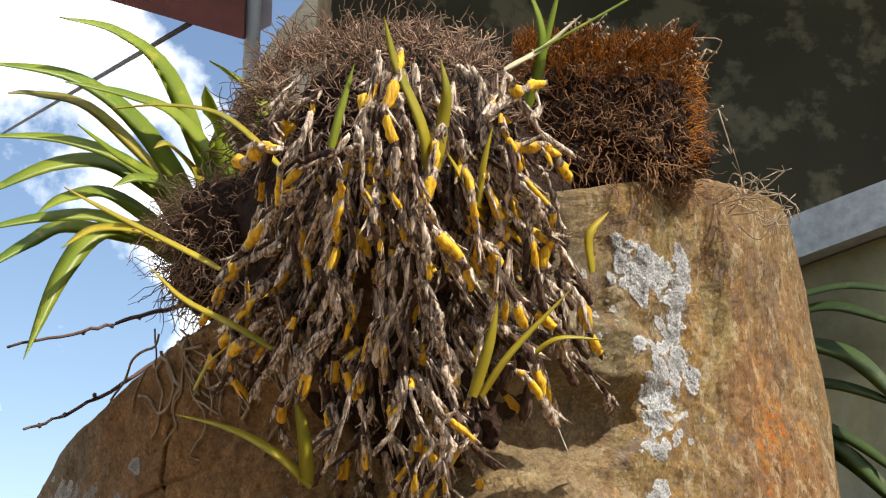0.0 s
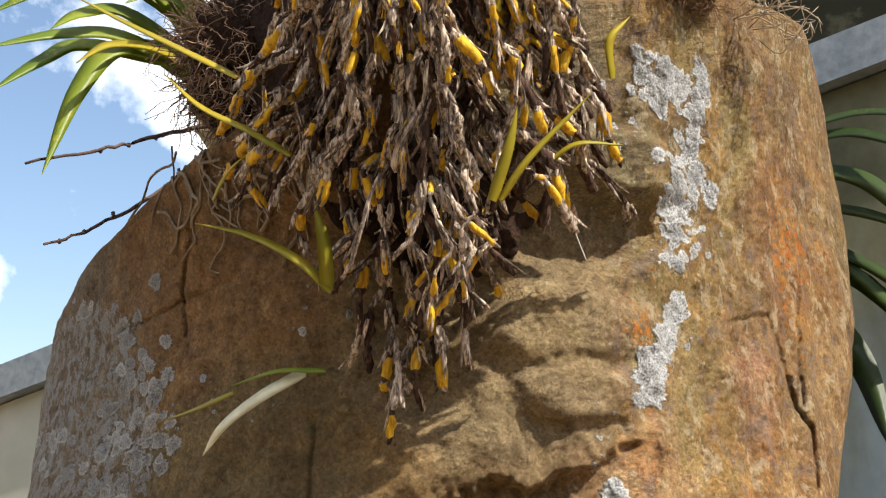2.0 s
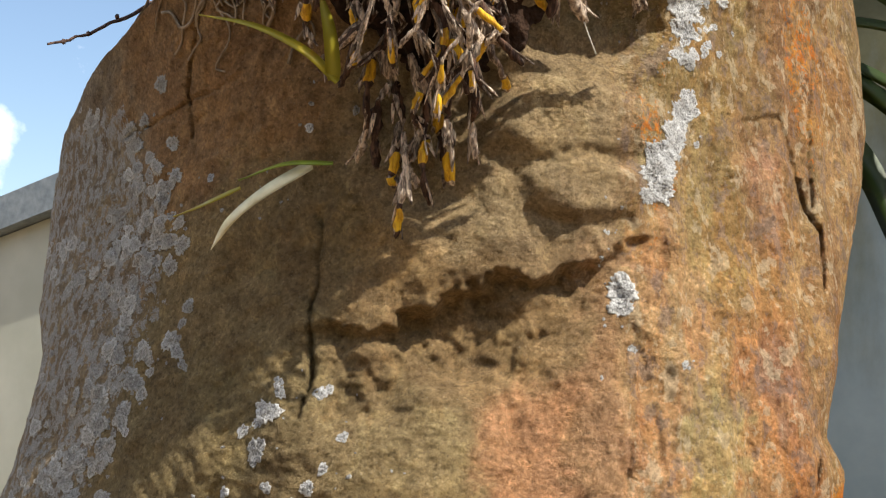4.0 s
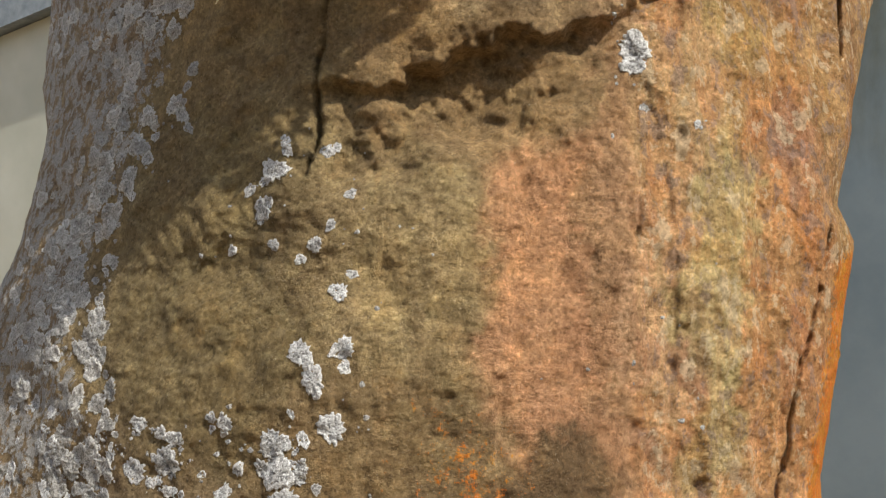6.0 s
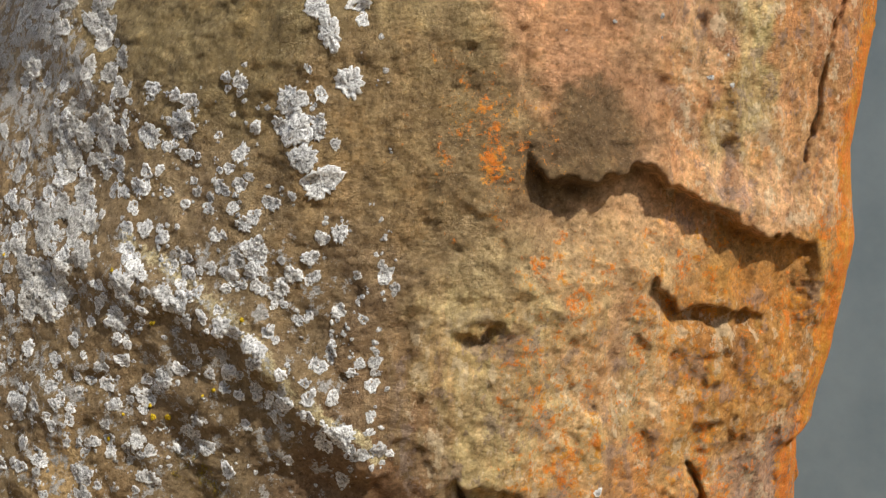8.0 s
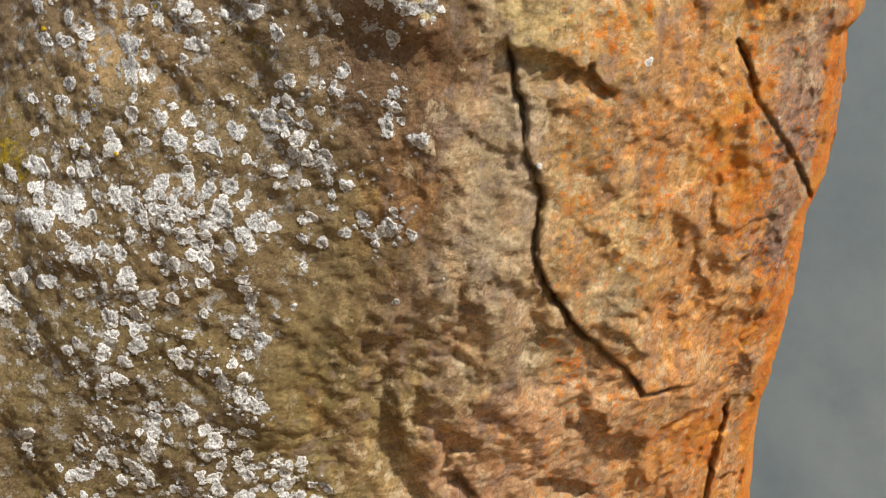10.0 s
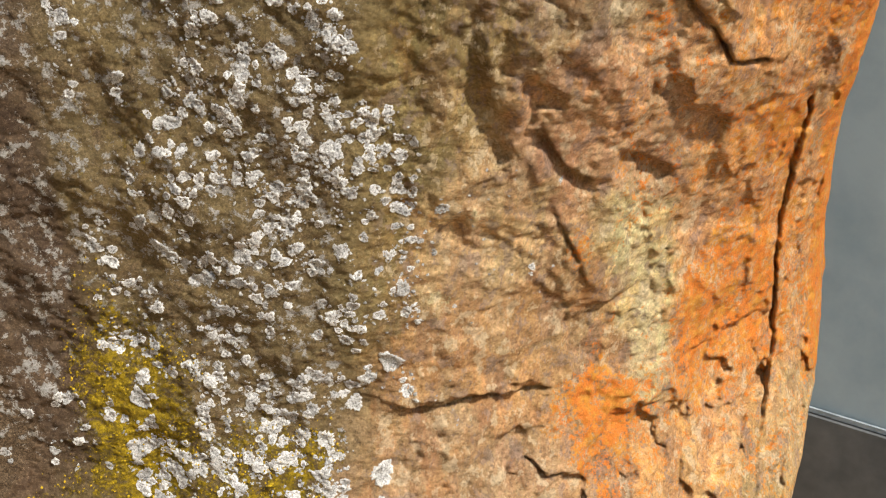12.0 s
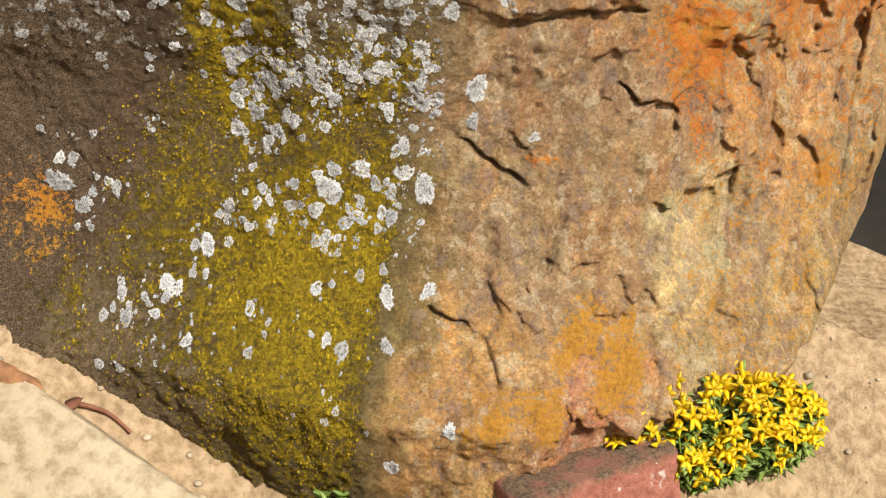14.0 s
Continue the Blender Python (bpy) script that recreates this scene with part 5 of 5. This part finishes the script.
    # pale roots creeping over the stone
    for k in range(20):
        b = Build()
        x, z = rng.uniform(-0.27, -0.13), rng.uniform(1.87, 1.95)
        pts, d = [], np.array([rng.uniform(-0.6, 0.5), -1.0])
        for q in range(9):
            pts.append((x, front(x, z, 0.003), z))
            d += rng.normal(size=2) * 0.5 + np.array([0, -0.1])
            d /= np.linalg.norm(d)
            x, z = x + d[0] * 0.010, z + d[1] * 0.010
        tube(b, curve_points(pts, 18), rng.uniform(0.0008, 0.0017), 6)
        made.append(b.obj("creeping_root", M_ROOTG))
    for o in made:
        o.parent, o.matrix_parent_inverse = root, inv
    return root, inv


def cane(b, flaps, rng, start, end, bend, yellow, thick, dusk=0.45):
    """A chain of swollen, wrinkled joints sagging from start to end; torn husks peel at the nodes."""
    n = max(3, int(np.linalg.norm(end - start) / rng.uniform(0.015, 0.024)))
    mid = (start + end) / 2 + bend
    line = curve_points([start, mid, end], n + 1)
    line[1:-1] += rng.normal(size=(n - 1, 3)) * 0.0042
    per, sides = 6, 7
    pts, rad, mats = [], [], []
    for i in range(n):
        is_y = rng.random() < yellow * (0.3 + 1.0 * i / n)
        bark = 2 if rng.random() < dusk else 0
        r = thick * rng.uniform(0.7, 1.25) * (1.12 if is_y else 1.0)
        for q in range(per):
            t = q / per
            pts.append(line[i] + (line[i + 1] - line[i]) * t)
            rad.append(r * (0.52 + 0.50 * math.sin(math.pi * t) ** 0.8 + rng.normal() * 0.07))
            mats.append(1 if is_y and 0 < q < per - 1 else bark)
        d = line[i + 1] - line[i]
        for _ in range(rng.integers(0, 5)):
            side = np.cross(d, rng.normal(size=3))
            side /= np.linalg.norm(side) + 1e-9
            p = line[i] + d * rng.uniform(-0.1, 0.5) + side * r * 0.75
            blade(flaps, [p, p + d * 0.35 + side * r * 0.5, p + d * 0.7 + side * r * rng.uniform(0.5, 2.0)], r * rng.uniform(0.7, 1.5), 4, 0.4, (rng.normal(), -1, rng.normal() * 0.5), 0, 0.8)
    pts.append(line[-1])
    rad.append(thick * 0.35)
    pts = np.array(pts) + rng.normal(size=(len(pts), 3)) * thick * 0.16
    first = len(b.m)
    tube(b, pts, np.maximum(rad, 0.0006), sides)
    b.v[-1] += rng.normal(size=b.v[-1].shape) * thick * 0.16
    for i, mt in enumerate(mats):
        for k in range(sides):
            b.m[first + i * sides + k] = mt


def canes(root, inv):
    rng = np.random.default_rng(33)
    flaps = Build()

    def place(b):
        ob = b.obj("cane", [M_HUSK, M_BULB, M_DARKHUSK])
        ob.parent, ob.matrix_parent_inverse = root, inv
    for k in range(200):
        u = rng.uniform(-1, 1)
        layer = rng.random()
        x0 = -0.03 + 0.10 * u * (0.6 + 0.4 * rng.random()) + rng.normal() * 0.008
        z0 = rng.uniform(1.83, 2.09) - 0.02 * abs(u)
        x1 = x0 + 0.065 * u * rng.uniform(0.2, 1.1) + rng.normal() * 0.010
        drop = rng.uniform(0.07, 0.16) * (1.15 - 0.45 * abs(u))
        z1 = max(z0 - drop, 1.715 + 0.11 * abs(u) + 0.05 * rng.random())
        if z0 - z1 < 0.03:
            continue
        out0, out1 = 0.052 * layer ** 1.5, 0.004 + 0.070 * layer ** 1.5
        start = np.array([x0, clump_front(x0, z0) - out0, z0])
        end = np.array([x1, clump_front(x1, z1) - out1, z1])
        b = Build()
        # deeper canes turn dark more often: shade between canes put into colour
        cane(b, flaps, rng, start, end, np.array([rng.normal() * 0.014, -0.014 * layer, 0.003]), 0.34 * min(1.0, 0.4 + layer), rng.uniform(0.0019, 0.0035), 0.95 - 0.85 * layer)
        place(b)
    # a few long ones low on the face
    for x0, z0, x1, z1 in ((-0.06, 1.82, -0.072, 1.715), (-0.045, 1.80, -0.04, 1.70), (-0.035, 1.79, -0.03, 1.685), (-0.055, 1.78, -0.058, 1.70), (-0.02, 1.82, -0.015, 1.70), (0.0, 1.81, 0.004, 1.72), (-0.075, 1.80, -0.088, 1.72), (-0.03, 1.83, -0.022, 1.72), (0.02, 1.83, 0.03, 1.77), (-0.05, 1.74, -0.056, 1.66)):
        b = Build()
        cane(b, flaps, rng, np.array([x0, front(x0, z0, 0.025), z0]), np.array([x1, front(x1, z1, 0.012), z1]), np.array([0, -0.006, 0]), 0.35, 0.0036)
        place(b)
    # canes reaching out to the sides
    for x0, z0, x1, z1 in ((-0.10, 1.97, -0.165, 1.93), (-0.10, 1.99, -0.155, 2.0), (0.06, 1.95, 0.112, 1.905), (0.07, 1.93, 0.120, 1.865), (0.07, 1.90, 0.10, 1.84), (-0.11, 1.90, -0.17, 1.86), (-0.12, 1.92, -0.185, 1.865), (0.05, 2.0, 0.095, 1.985), (0.04, 1.88, 0.085, 1.81), (-0.12, 1.94, -0.19, 1.90), (-0.05, 1.99, -0.12, 1.975), (0.03, 2.02, 0.078, 2.06)):
        b = Build()
        cane(b, flaps, rng, np.array([x0, clump_front(x0, z0) - 0.045, z0]), np.array([x1, clump_front(x1, z1) - 0.05, z1]), np.array([0, -0.01, 0.004]), 0.6, 0.0040)
        place(b)
    ob = tagged(flaps.obj("husk_flap", M_HUSK), "torn papery husks", kind="stuff")
    ob.parent, ob.matrix_parent_inverse = root, inv


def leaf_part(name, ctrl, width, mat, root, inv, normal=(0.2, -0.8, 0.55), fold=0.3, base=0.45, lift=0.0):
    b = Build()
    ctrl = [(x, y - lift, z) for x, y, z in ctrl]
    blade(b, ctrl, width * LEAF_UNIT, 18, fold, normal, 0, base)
    ob = b.obj(name, mat)
    ob.parent, ob.matrix_parent_inverse = root, inv
    return ob


def clump_leaves(root, inv):
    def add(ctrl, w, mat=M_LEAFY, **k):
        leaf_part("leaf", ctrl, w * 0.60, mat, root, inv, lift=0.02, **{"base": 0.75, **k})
    add([(-0.01, 0.965, 1.976), (-0.016, 0.951, 2.01), (-0.035, 0.94, 2.055), (-0.042, 0.93, 2.085)], 30)
    add([(-0.006, 0.963, 1.98), (0.0, 0.953, 2.016), (0.002, 0.945, 2.034), (-0.002, 0.94, 2.058)], 30)
    add([(0.027, 0.98, 1.958), (0.015, 0.97, 1.974), (0.002, 0.957, 1.993)], 24)
    add([(0.025, 0.979, 1.959), (0.029, 0.967, 1.986), (0.036, 0.962, 2.015)], 16)
    add([(-0.08, 0.959, 1.996), (-0.074, 0.955, 2.021), (-0.064, 0.953, 2.06)], 20, M_LEAFG)
    add([(0.021, 1.00, 1.824), (0.032, 0.99, 1.857), (0.039, 0.985, 1.889)], 26)
    add([(0.11, 1.02, 1.921), (0.108, 1.01, 1.946), (0.124, 1.015, 1.967)], 22)
    add([(-0.126, 1.03, 1.865), (-0.158, 1.03, 1.884), (-0.198, 1.05, 1.909), (-0.227, 1.06, 1.938)], 22)
    add([(-0.096, 1.045, 1.766), (-0.12, 1.04, 1.788), (-0.158, 1.055, 1.81), (-0.204, 1.08, 1.826)], 28)
    add([(-0.099, 1.046, 1.768), (-0.101, 1.035, 1.799), (-0.108, 1.03, 1.83)], 36)
    add([(0.027, 1.0, 1.824), (0.048, 0.99, 1.853), (0.092, 0.99, 1.9)], 18)
    add([(0.061, 1.02, 1.854), (0.083, 1.01, 1.868), (0.118, 1.02, 1.87)], 16)
    add([(-0.193, 1.093, 1.847), (-0.178, 1.075, 1.866), (-0.154, 1.053, 1.879)], 12)
    add([(-0.128, 1.05, 2.016), (-0.158, 1.062, 2.05), (-0.188, 1.075, 2.073), (-0.233, 1.088, 2.084), (-0.274, 1.1, 2.086)], 22)
    add([(-0.171, 1.05, 1.932), (-0.199, 1.067, 1.951), (-0.268, 1.083, 1.99), (-0.309, 1.1, 2.017)], 22)
    add([(0.068, 1.08, 2.077), (0.078, 1.07, 2.108), (0.079, 1.06, 2.144), (0.061, 1.05, 2.191)], 28, M_LEAFG)
    add([(0.071, 1.08, 2.082), (0.083, 1.07, 2.128), (0.099, 1.06, 2.189)], 22, M_LEAFG)
    add([(0.050, 1.06, 2.103), (0.083, 1.06, 2.123), (0.112, 1.05, 2.147)], 18, M_DRYLEAF)
    add([(0.074, 1.06, 2.118), (0.132, 1.05, 2.149), (0.183, 1.05, 2.181)], 10, M_LEAFG)
    add([(-0.118, 1.088, 1.712), (-0.153, 1.095, 1.693), (-0.182, 1.11, 1.673), (-0.199, 1.12, 1.652)], 34, M_DRYLEAF, base=0.8)
    add([(-0.102, 1.08, 1.712), (-0.139, 1.09, 1.713), (-0.178, 1.115, 1.705)], 16, M_LEAFG)
    add([(-0.178, 1.125, 1.70), (-0.209, 1.14, 1.689), (-0.238, 1.165, 1.683)], 16)
    b = Build()
    tube(b, curve_points([(0.079, 1.06, 1.846), (0.087, 1.06, 1.817), (0.096, 1.072, 1.798)], 8), 0.0005, 4)
    ob = b.obj("loose_root", M_SILK)
    ob.parent, ob.matrix_parent_inverse = root, inv


ORCHID, ORCHID_INV = root_mass()
canes(ORCHID, ORCHID_INV)
clump_leaves(ORCHID, ORCHID_INV)


def strap_plant():
    """The green plant with long arching leaves beside the orchid."""
    root = empty("strap_leaf_plant", (-0.24, 1.30, 2.03))
    tagged(root, "green strap-leaved plant arching out beside the root mass", "plant")
    inv = root.matrix_basis.inverted()
    up = (0.15, -0.85, 0.45)

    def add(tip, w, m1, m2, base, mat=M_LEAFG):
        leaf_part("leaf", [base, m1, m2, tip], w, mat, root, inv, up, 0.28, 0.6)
    add((-0.425, 1.18, 2.175), 45, (-0.291, 1.26, 2.140), (-0.349, 1.22, 2.175), (-0.235, 1.30, 2.06))
    add((-0.355, 1.18, 2.220), 40, (-0.267, 1.26, 2.193), (-0.309, 1.22, 2.222), (-0.225, 1.30, 2.09))
    add((-0.345, 1.18, 2.155), 35, (-0.253, 1.26, 2.149), (-0.294, 1.22, 2.157), (-0.205, 1.30, 2.09))
    add((-0.420, 1.18, 2.102), 36, (-0.288, 1.26, 2.094), (-0.349, 1.22, 2.112), (-0.240, 1.30, 2.03))
    add((-0.420, 1.18, 2.040), 46, (-0.310, 1.26, 2.099), (-0.358, 1.22, 2.088), (-0.240, 1.30, 2.06))
    add((-0.360, 1.18, 2.028), 36, (-0.313, 1.26, 2.071), (-0.345, 1.22, 2.056), (-0.245, 1.30, 2.03))
    add((-0.420, 1.18, 2.010), 36, (-0.311, 1.26, 2.046), (-0.359, 1.22, 2.037), (-0.245, 1.30, 2.01))
    add((-0.360, 1.18, 1.896), 46, (-0.316, 1.26, 2.037), (-0.342, 1.22, 1.986), (-0.250, 1.30, 2.04))
    add((-0.410, 1.18, 1.970), 36, (-0.348, 1.26, 2.040), (-0.377, 1.22, 2.012), (-0.250, 1.30, 2.03))
    add((-0.396, 1.18, 2.144), 28, (-0.340, 1.26, 2.160), (-0.385, 1.22, 2.159), (-0.270, 1.30, 2.10), M_LEAFY)
    add((-0.217, 1.18, 2.150), 48, (-0.217, 1.26, 2.130), (-0.219, 1.22, 2.142), (-0.205, 1.30, 2.06))
    add((-0.199, 1.18, 2.126), 42, (-0.192, 1.26, 2.110), (-0.197, 1.22, 2.12), (-0.186, 1.30, 2.06))
    add((-0.214, 1.18, 2.176), 38, (-0.185, 1.26, 2.176), (-0.205, 1.22, 2.182), (-0.155, 1.28, 2.14))
    add((-0.177, 1.18, 2.137), 26, (-0.176, 1.24, 2.130), (-0.177, 1.20, 2.134), (-0.170, 1.28, 2.08))
    add((-0.330, 1.18, 2.113), 30, (-0.271, 1.26, 2.085), (-0.306, 1.22, 2.100), (-0.240, 1.30, 2.04))
    add((-0.300, 1.20, 2.06), 34, (-0.255, 1.25, 2.07), (-0.28, 1.22, 2.075), (-0.225, 1.30, 2.03))
    add((-0.260, 1.18, 2.09), 30, (-0.235, 1.25, 2.09), (-0.25, 1.20, 2.10), (-0.215, 1.30, 2.04), M_LEAFY)
    add((-0.330, 1.16, 1.99), 26, (-0.275, 1.25, 2.03), (-0.31, 1.20, 2.02), (-0.245, 1.30, 2.01), M_LEAFY)


strap_plant()


def wall_plant():
    """Leaves between the stone and the wall, darkened in colour for the shade there."""
    root = empty("shaded_strap_plant", (0.42, 1.58, 1.9))
    tagged(root, "green strap leaves behind the stone, with the shade put into their colour", "plant")
    inv = root.matrix_basis.inverted()
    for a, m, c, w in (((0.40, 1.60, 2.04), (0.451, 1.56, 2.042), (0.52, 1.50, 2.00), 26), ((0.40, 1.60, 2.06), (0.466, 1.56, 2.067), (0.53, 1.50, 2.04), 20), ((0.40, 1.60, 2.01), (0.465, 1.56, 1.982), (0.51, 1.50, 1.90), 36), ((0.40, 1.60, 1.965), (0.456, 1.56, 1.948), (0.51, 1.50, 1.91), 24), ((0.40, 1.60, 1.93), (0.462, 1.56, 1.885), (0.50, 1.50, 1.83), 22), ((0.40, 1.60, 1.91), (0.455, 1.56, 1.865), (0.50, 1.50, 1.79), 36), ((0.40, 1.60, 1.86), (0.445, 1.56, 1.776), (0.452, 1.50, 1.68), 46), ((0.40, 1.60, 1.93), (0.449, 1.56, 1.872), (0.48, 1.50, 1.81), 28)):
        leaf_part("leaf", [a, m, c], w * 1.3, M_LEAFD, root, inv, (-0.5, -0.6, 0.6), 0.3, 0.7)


wall_plant()


def twigs():
    rng = np.random.default_rng(5)
    for ctrl in ([(-0.20, 1.36, 2.0), (-0.26, 1.35, 1.989), (-0.299, 1.3, 1.962), (-0.328, 1.25, 1.938), (-0.38, 1.2, 1.912)], [(-0.22, 1.36, 1.97), (-0.269, 1.35, 1.941), (-0.31, 1.3, 1.894), (-0.337, 1.25, 1.862), (-0.36, 1.2, 1.838)]):
        b = Build()
        p = curve_points(ctrl, 26)
        p += rng.normal(size=p.shape) * 0.0008
        tube(b, p, np.linspace(0.0028, 0.0012, 26), 6)
        for i in range(3, 25, 4):
            lump(b, p[i] + rng.normal(size=3) * 0.0012, (0.0022, 0.0022, 0.0026), i, 0.2, 6, 5)
        tagged(b.obj("bare_twig", M_TWIG), "thin bare dark twig sticking out from the root mass", "twig", "bare twigs")


twigs()


# ---- at the foot of the stone ----
def gz(x, y):
    return float(ground_z(np.array([x]), np.array([y]))[0])


def flower_clump():
    rng = np.random.default_rng(9)
    cx, cy = 0.044, 1.015
    root = empty("yellow_flower_clump", (cx, cy, gz(cx, cy)))
    tagged(root, "low clump of bright yellow star flowers growing at the stone's foot", "flowers")
    inv = root.matrix_basis.inverted()
    b = Build()
    heads = []
    for k in range(250):
        a, q = rng.uniform(0, 2 * math.pi), math.sqrt(rng.random())
        x, y = cx + 0.008 + 0.120 * q * math.cos(a), cy + 0.045 * q * math.sin(a) + 0.28 * 0.095 * q * math.cos(a)
        z0 = gz(x * 0.7 + cx * 0.3, y)
        top = np.array([x, y, z0 + rng.uniform(0.03, 0.072) * (1.15 - 0.5 * q)])
        base = np.array([cx + (x - cx) * 0.7, cy + (y - cy) * 0.7, z0 - 0.004])
        mid = (top + base) / 2 + rng.normal(size=3) * 0.006
        tube(b, curve_points([base, mid, top], 6), 0.0009, 4, 0)
        heads.append(top)
        for q2 in range(12):
            t = rng.uniform(0.15, 0.9)
            p = base + (top - base) * t
            d = rng.normal(size=3)
            d[2] = abs(d[2]) * 0.5
            d /= np.linalg.norm(d)
            blade(b, [p, p + d * 0.008, p + d * 0.017 + np.array([0, 0, -0.002])], 0.0080, 5, 0.2, (0, -0.3, 1), 0, 0.5)
    st = b.obj("stems_and_leaves", M_HERB)
    st.parent, st.matrix_parent_inverse = root, inv
    for k, h in enumerate(heads):
        if k % 5 == 3:
            continue
        b = Build()
        face = np.array([rng.normal() * 0.5, -0.6 + rng.normal() * 0.4, 0.8])
        face /= np.linalg.norm(face)
        u = np.cross(face, (0.3, 0.2, 0.9))
        u /= np.linalg.norm(u)
        w = np.cross(face, u)
        r = rng.uniform(0.009, 0.015)
        for i in range(5):
            a = i * 2 * math.pi / 5 + rng.normal() * 0.15
            d = u * math.cos(a) + w * math.sin(a)
            blade(b, [h, h + d * r * 0.5 + face * r * 0.25, h + d * r + face * r * rng.uniform(-0.1, 0.3)], 0.0062, 6, 0.18, tuple(face), 0, 0.5)
        for i in range(8):
            d = face + rng.normal(size=3) * 0.35
            tube(b, [h, h + d * r * 0.4], 0.00035, 3)
        fl = b.obj("flower", M_PETAL)
        fl.parent, fl.matrix_parent_inverse = root, inv


flower_clump()


def small_weeds():
    rng = np.random.default_rng(12)
    for x, y, h in ((-0.30, 0.885, 0.05), (-0.27, 0.88, 0.04), (-0.245, 0.885, 0.035), (-0.158, 0.975, 0.055), (-0.315, 0.955, 0.05), (-0.275, 0.945, 0.04), (0.115, 1.075, 0.05), (-0.335, 0.90, 0.03)):
        b = Build()
        y = min(y + 0.045, front(x, gz(x, y) + 0.03, 0.012))
        z = gz(x, y)
        for s in range(4):
            base = np.array([x + rng.normal() * 0.006, y + rng.normal() * 0.004, z - 0.002])
            top = base + np.array([rng.normal() * 0.012, -0.008 + rng.normal() * 0.006, h * rng.uniform(0.5, 1.0)])
            line = curve_points([base, (base + top) / 2 + rng.normal(size=3) * 0.004, top], 7)
            tube(b, line, 0.0008, 4)
            for p in line[2:]:
                for sd in (-1, 1):
                    d = np.array([sd * rng.uniform(0.5, 1), rng.normal() * 0.5, rng.uniform(0.1, 0.7)])
                    d /= np.linalg.norm(d)
                    blade(b, [p, p + d * 0.005, p + d * 0.011], 0.0055, 5, 0.2, (0, -0.5, 0.9), 0, 0.5)
        tagged(b.obj("small_weed", M_HERB), "small green weed sprouting at the stone's foot", "weed", "weeds")


small_weeds()


def worn_block(name, mat, centre, size, turn, label, cat, seed, power=6.0, rough=0.06, two=None):
    b = Build()
    lump(b, (0, 0, 0), size, seed, rough, 64, 44, power=power)
    ob = b.obj(name, mat)
    ob.matrix_world = pose(*centre, *turn)
    tagged(ob, label, cat)
    return ob


worn_block("broken_brick", M_BRICK, (-0.070, 0.958, -0.022), (0.086, 0.045, 0.040), (-8, -7, 30), "broken worn red brick lying at the stone's foot", "brick", 3, 16.0, 0.035)
worn_block("grey_stone", M_GREYSTONE, (-0.038, 1.012, 0.002), (0.034, 0.022, 0.036), (6, 14, 30), "small grey stone wedged behind the brick", "stone", 5, 3.0, 0.12)
worn_block("paving_slab", M_SLAB, (-0.565, 0.843, -0.080), (0.30, 0.115, 0.05), (25, 14, -24), "flat pale sandstone slab in the ground", "slab", 8, 7.0, 0.06)

worn_block("reddish_stone", M_REDSTONE, (-0.648, 0.968, 0.026), (0.032, 0.014, 0.016), (20, 20, -12), "small rust-red stone bedded in the soil", "stone", 4, 3.0, 0.15)


def rusty_strap():
    b = Build()
    pts = [(-0.576, 0.960), (-0.562, 0.962), (-0.548, 0.964), (-0.535, 0.962), (-0.524, 0.958)]
    tube(b, curve_points([(x, y, gz(x, y) + 0.006) for x, y in pts], 20), np.linspace(0.0030, 0.0016, 20), 7)
    x, y = pts[0]
    blade(b, [(x - 0.014, y - 0.006, gz(x, y) + 0.002), (x - 0.004, y, gz(x, y) + 0.006), (x + 0.004, y + 0.002, gz(x, y) + 0.013)], 0.014, 6, 0.2, (0, -0.5, 0.9), 0, 0.9, 0.0012)
    tagged(b.obj("rusty_hook", M_RUST), "bent rusty metal hook lying on the ground", "hook")


rusty_strap()


def pebbles():
    rng = np.random.default_rng(15)
    b = Build()
    for k in range(1500):
        x, y = rng.uniform(-0.9, 0.45), rng.uniform(0.75, 1.3)
        r = 0.0008 + 0.0045 * rng.random() ** 6
        lump(b, (x, y, gz(x, y) + r * 0.3), (r * rng.uniform(0.8, 1.4), r, r * 0.7), k % 7, 0.2, 7, 5)
    tagged(b.obj("grit", M_PEBBLE), "loose grit and pebbles on the soil", "grit", kind="stuff")


pebbles()
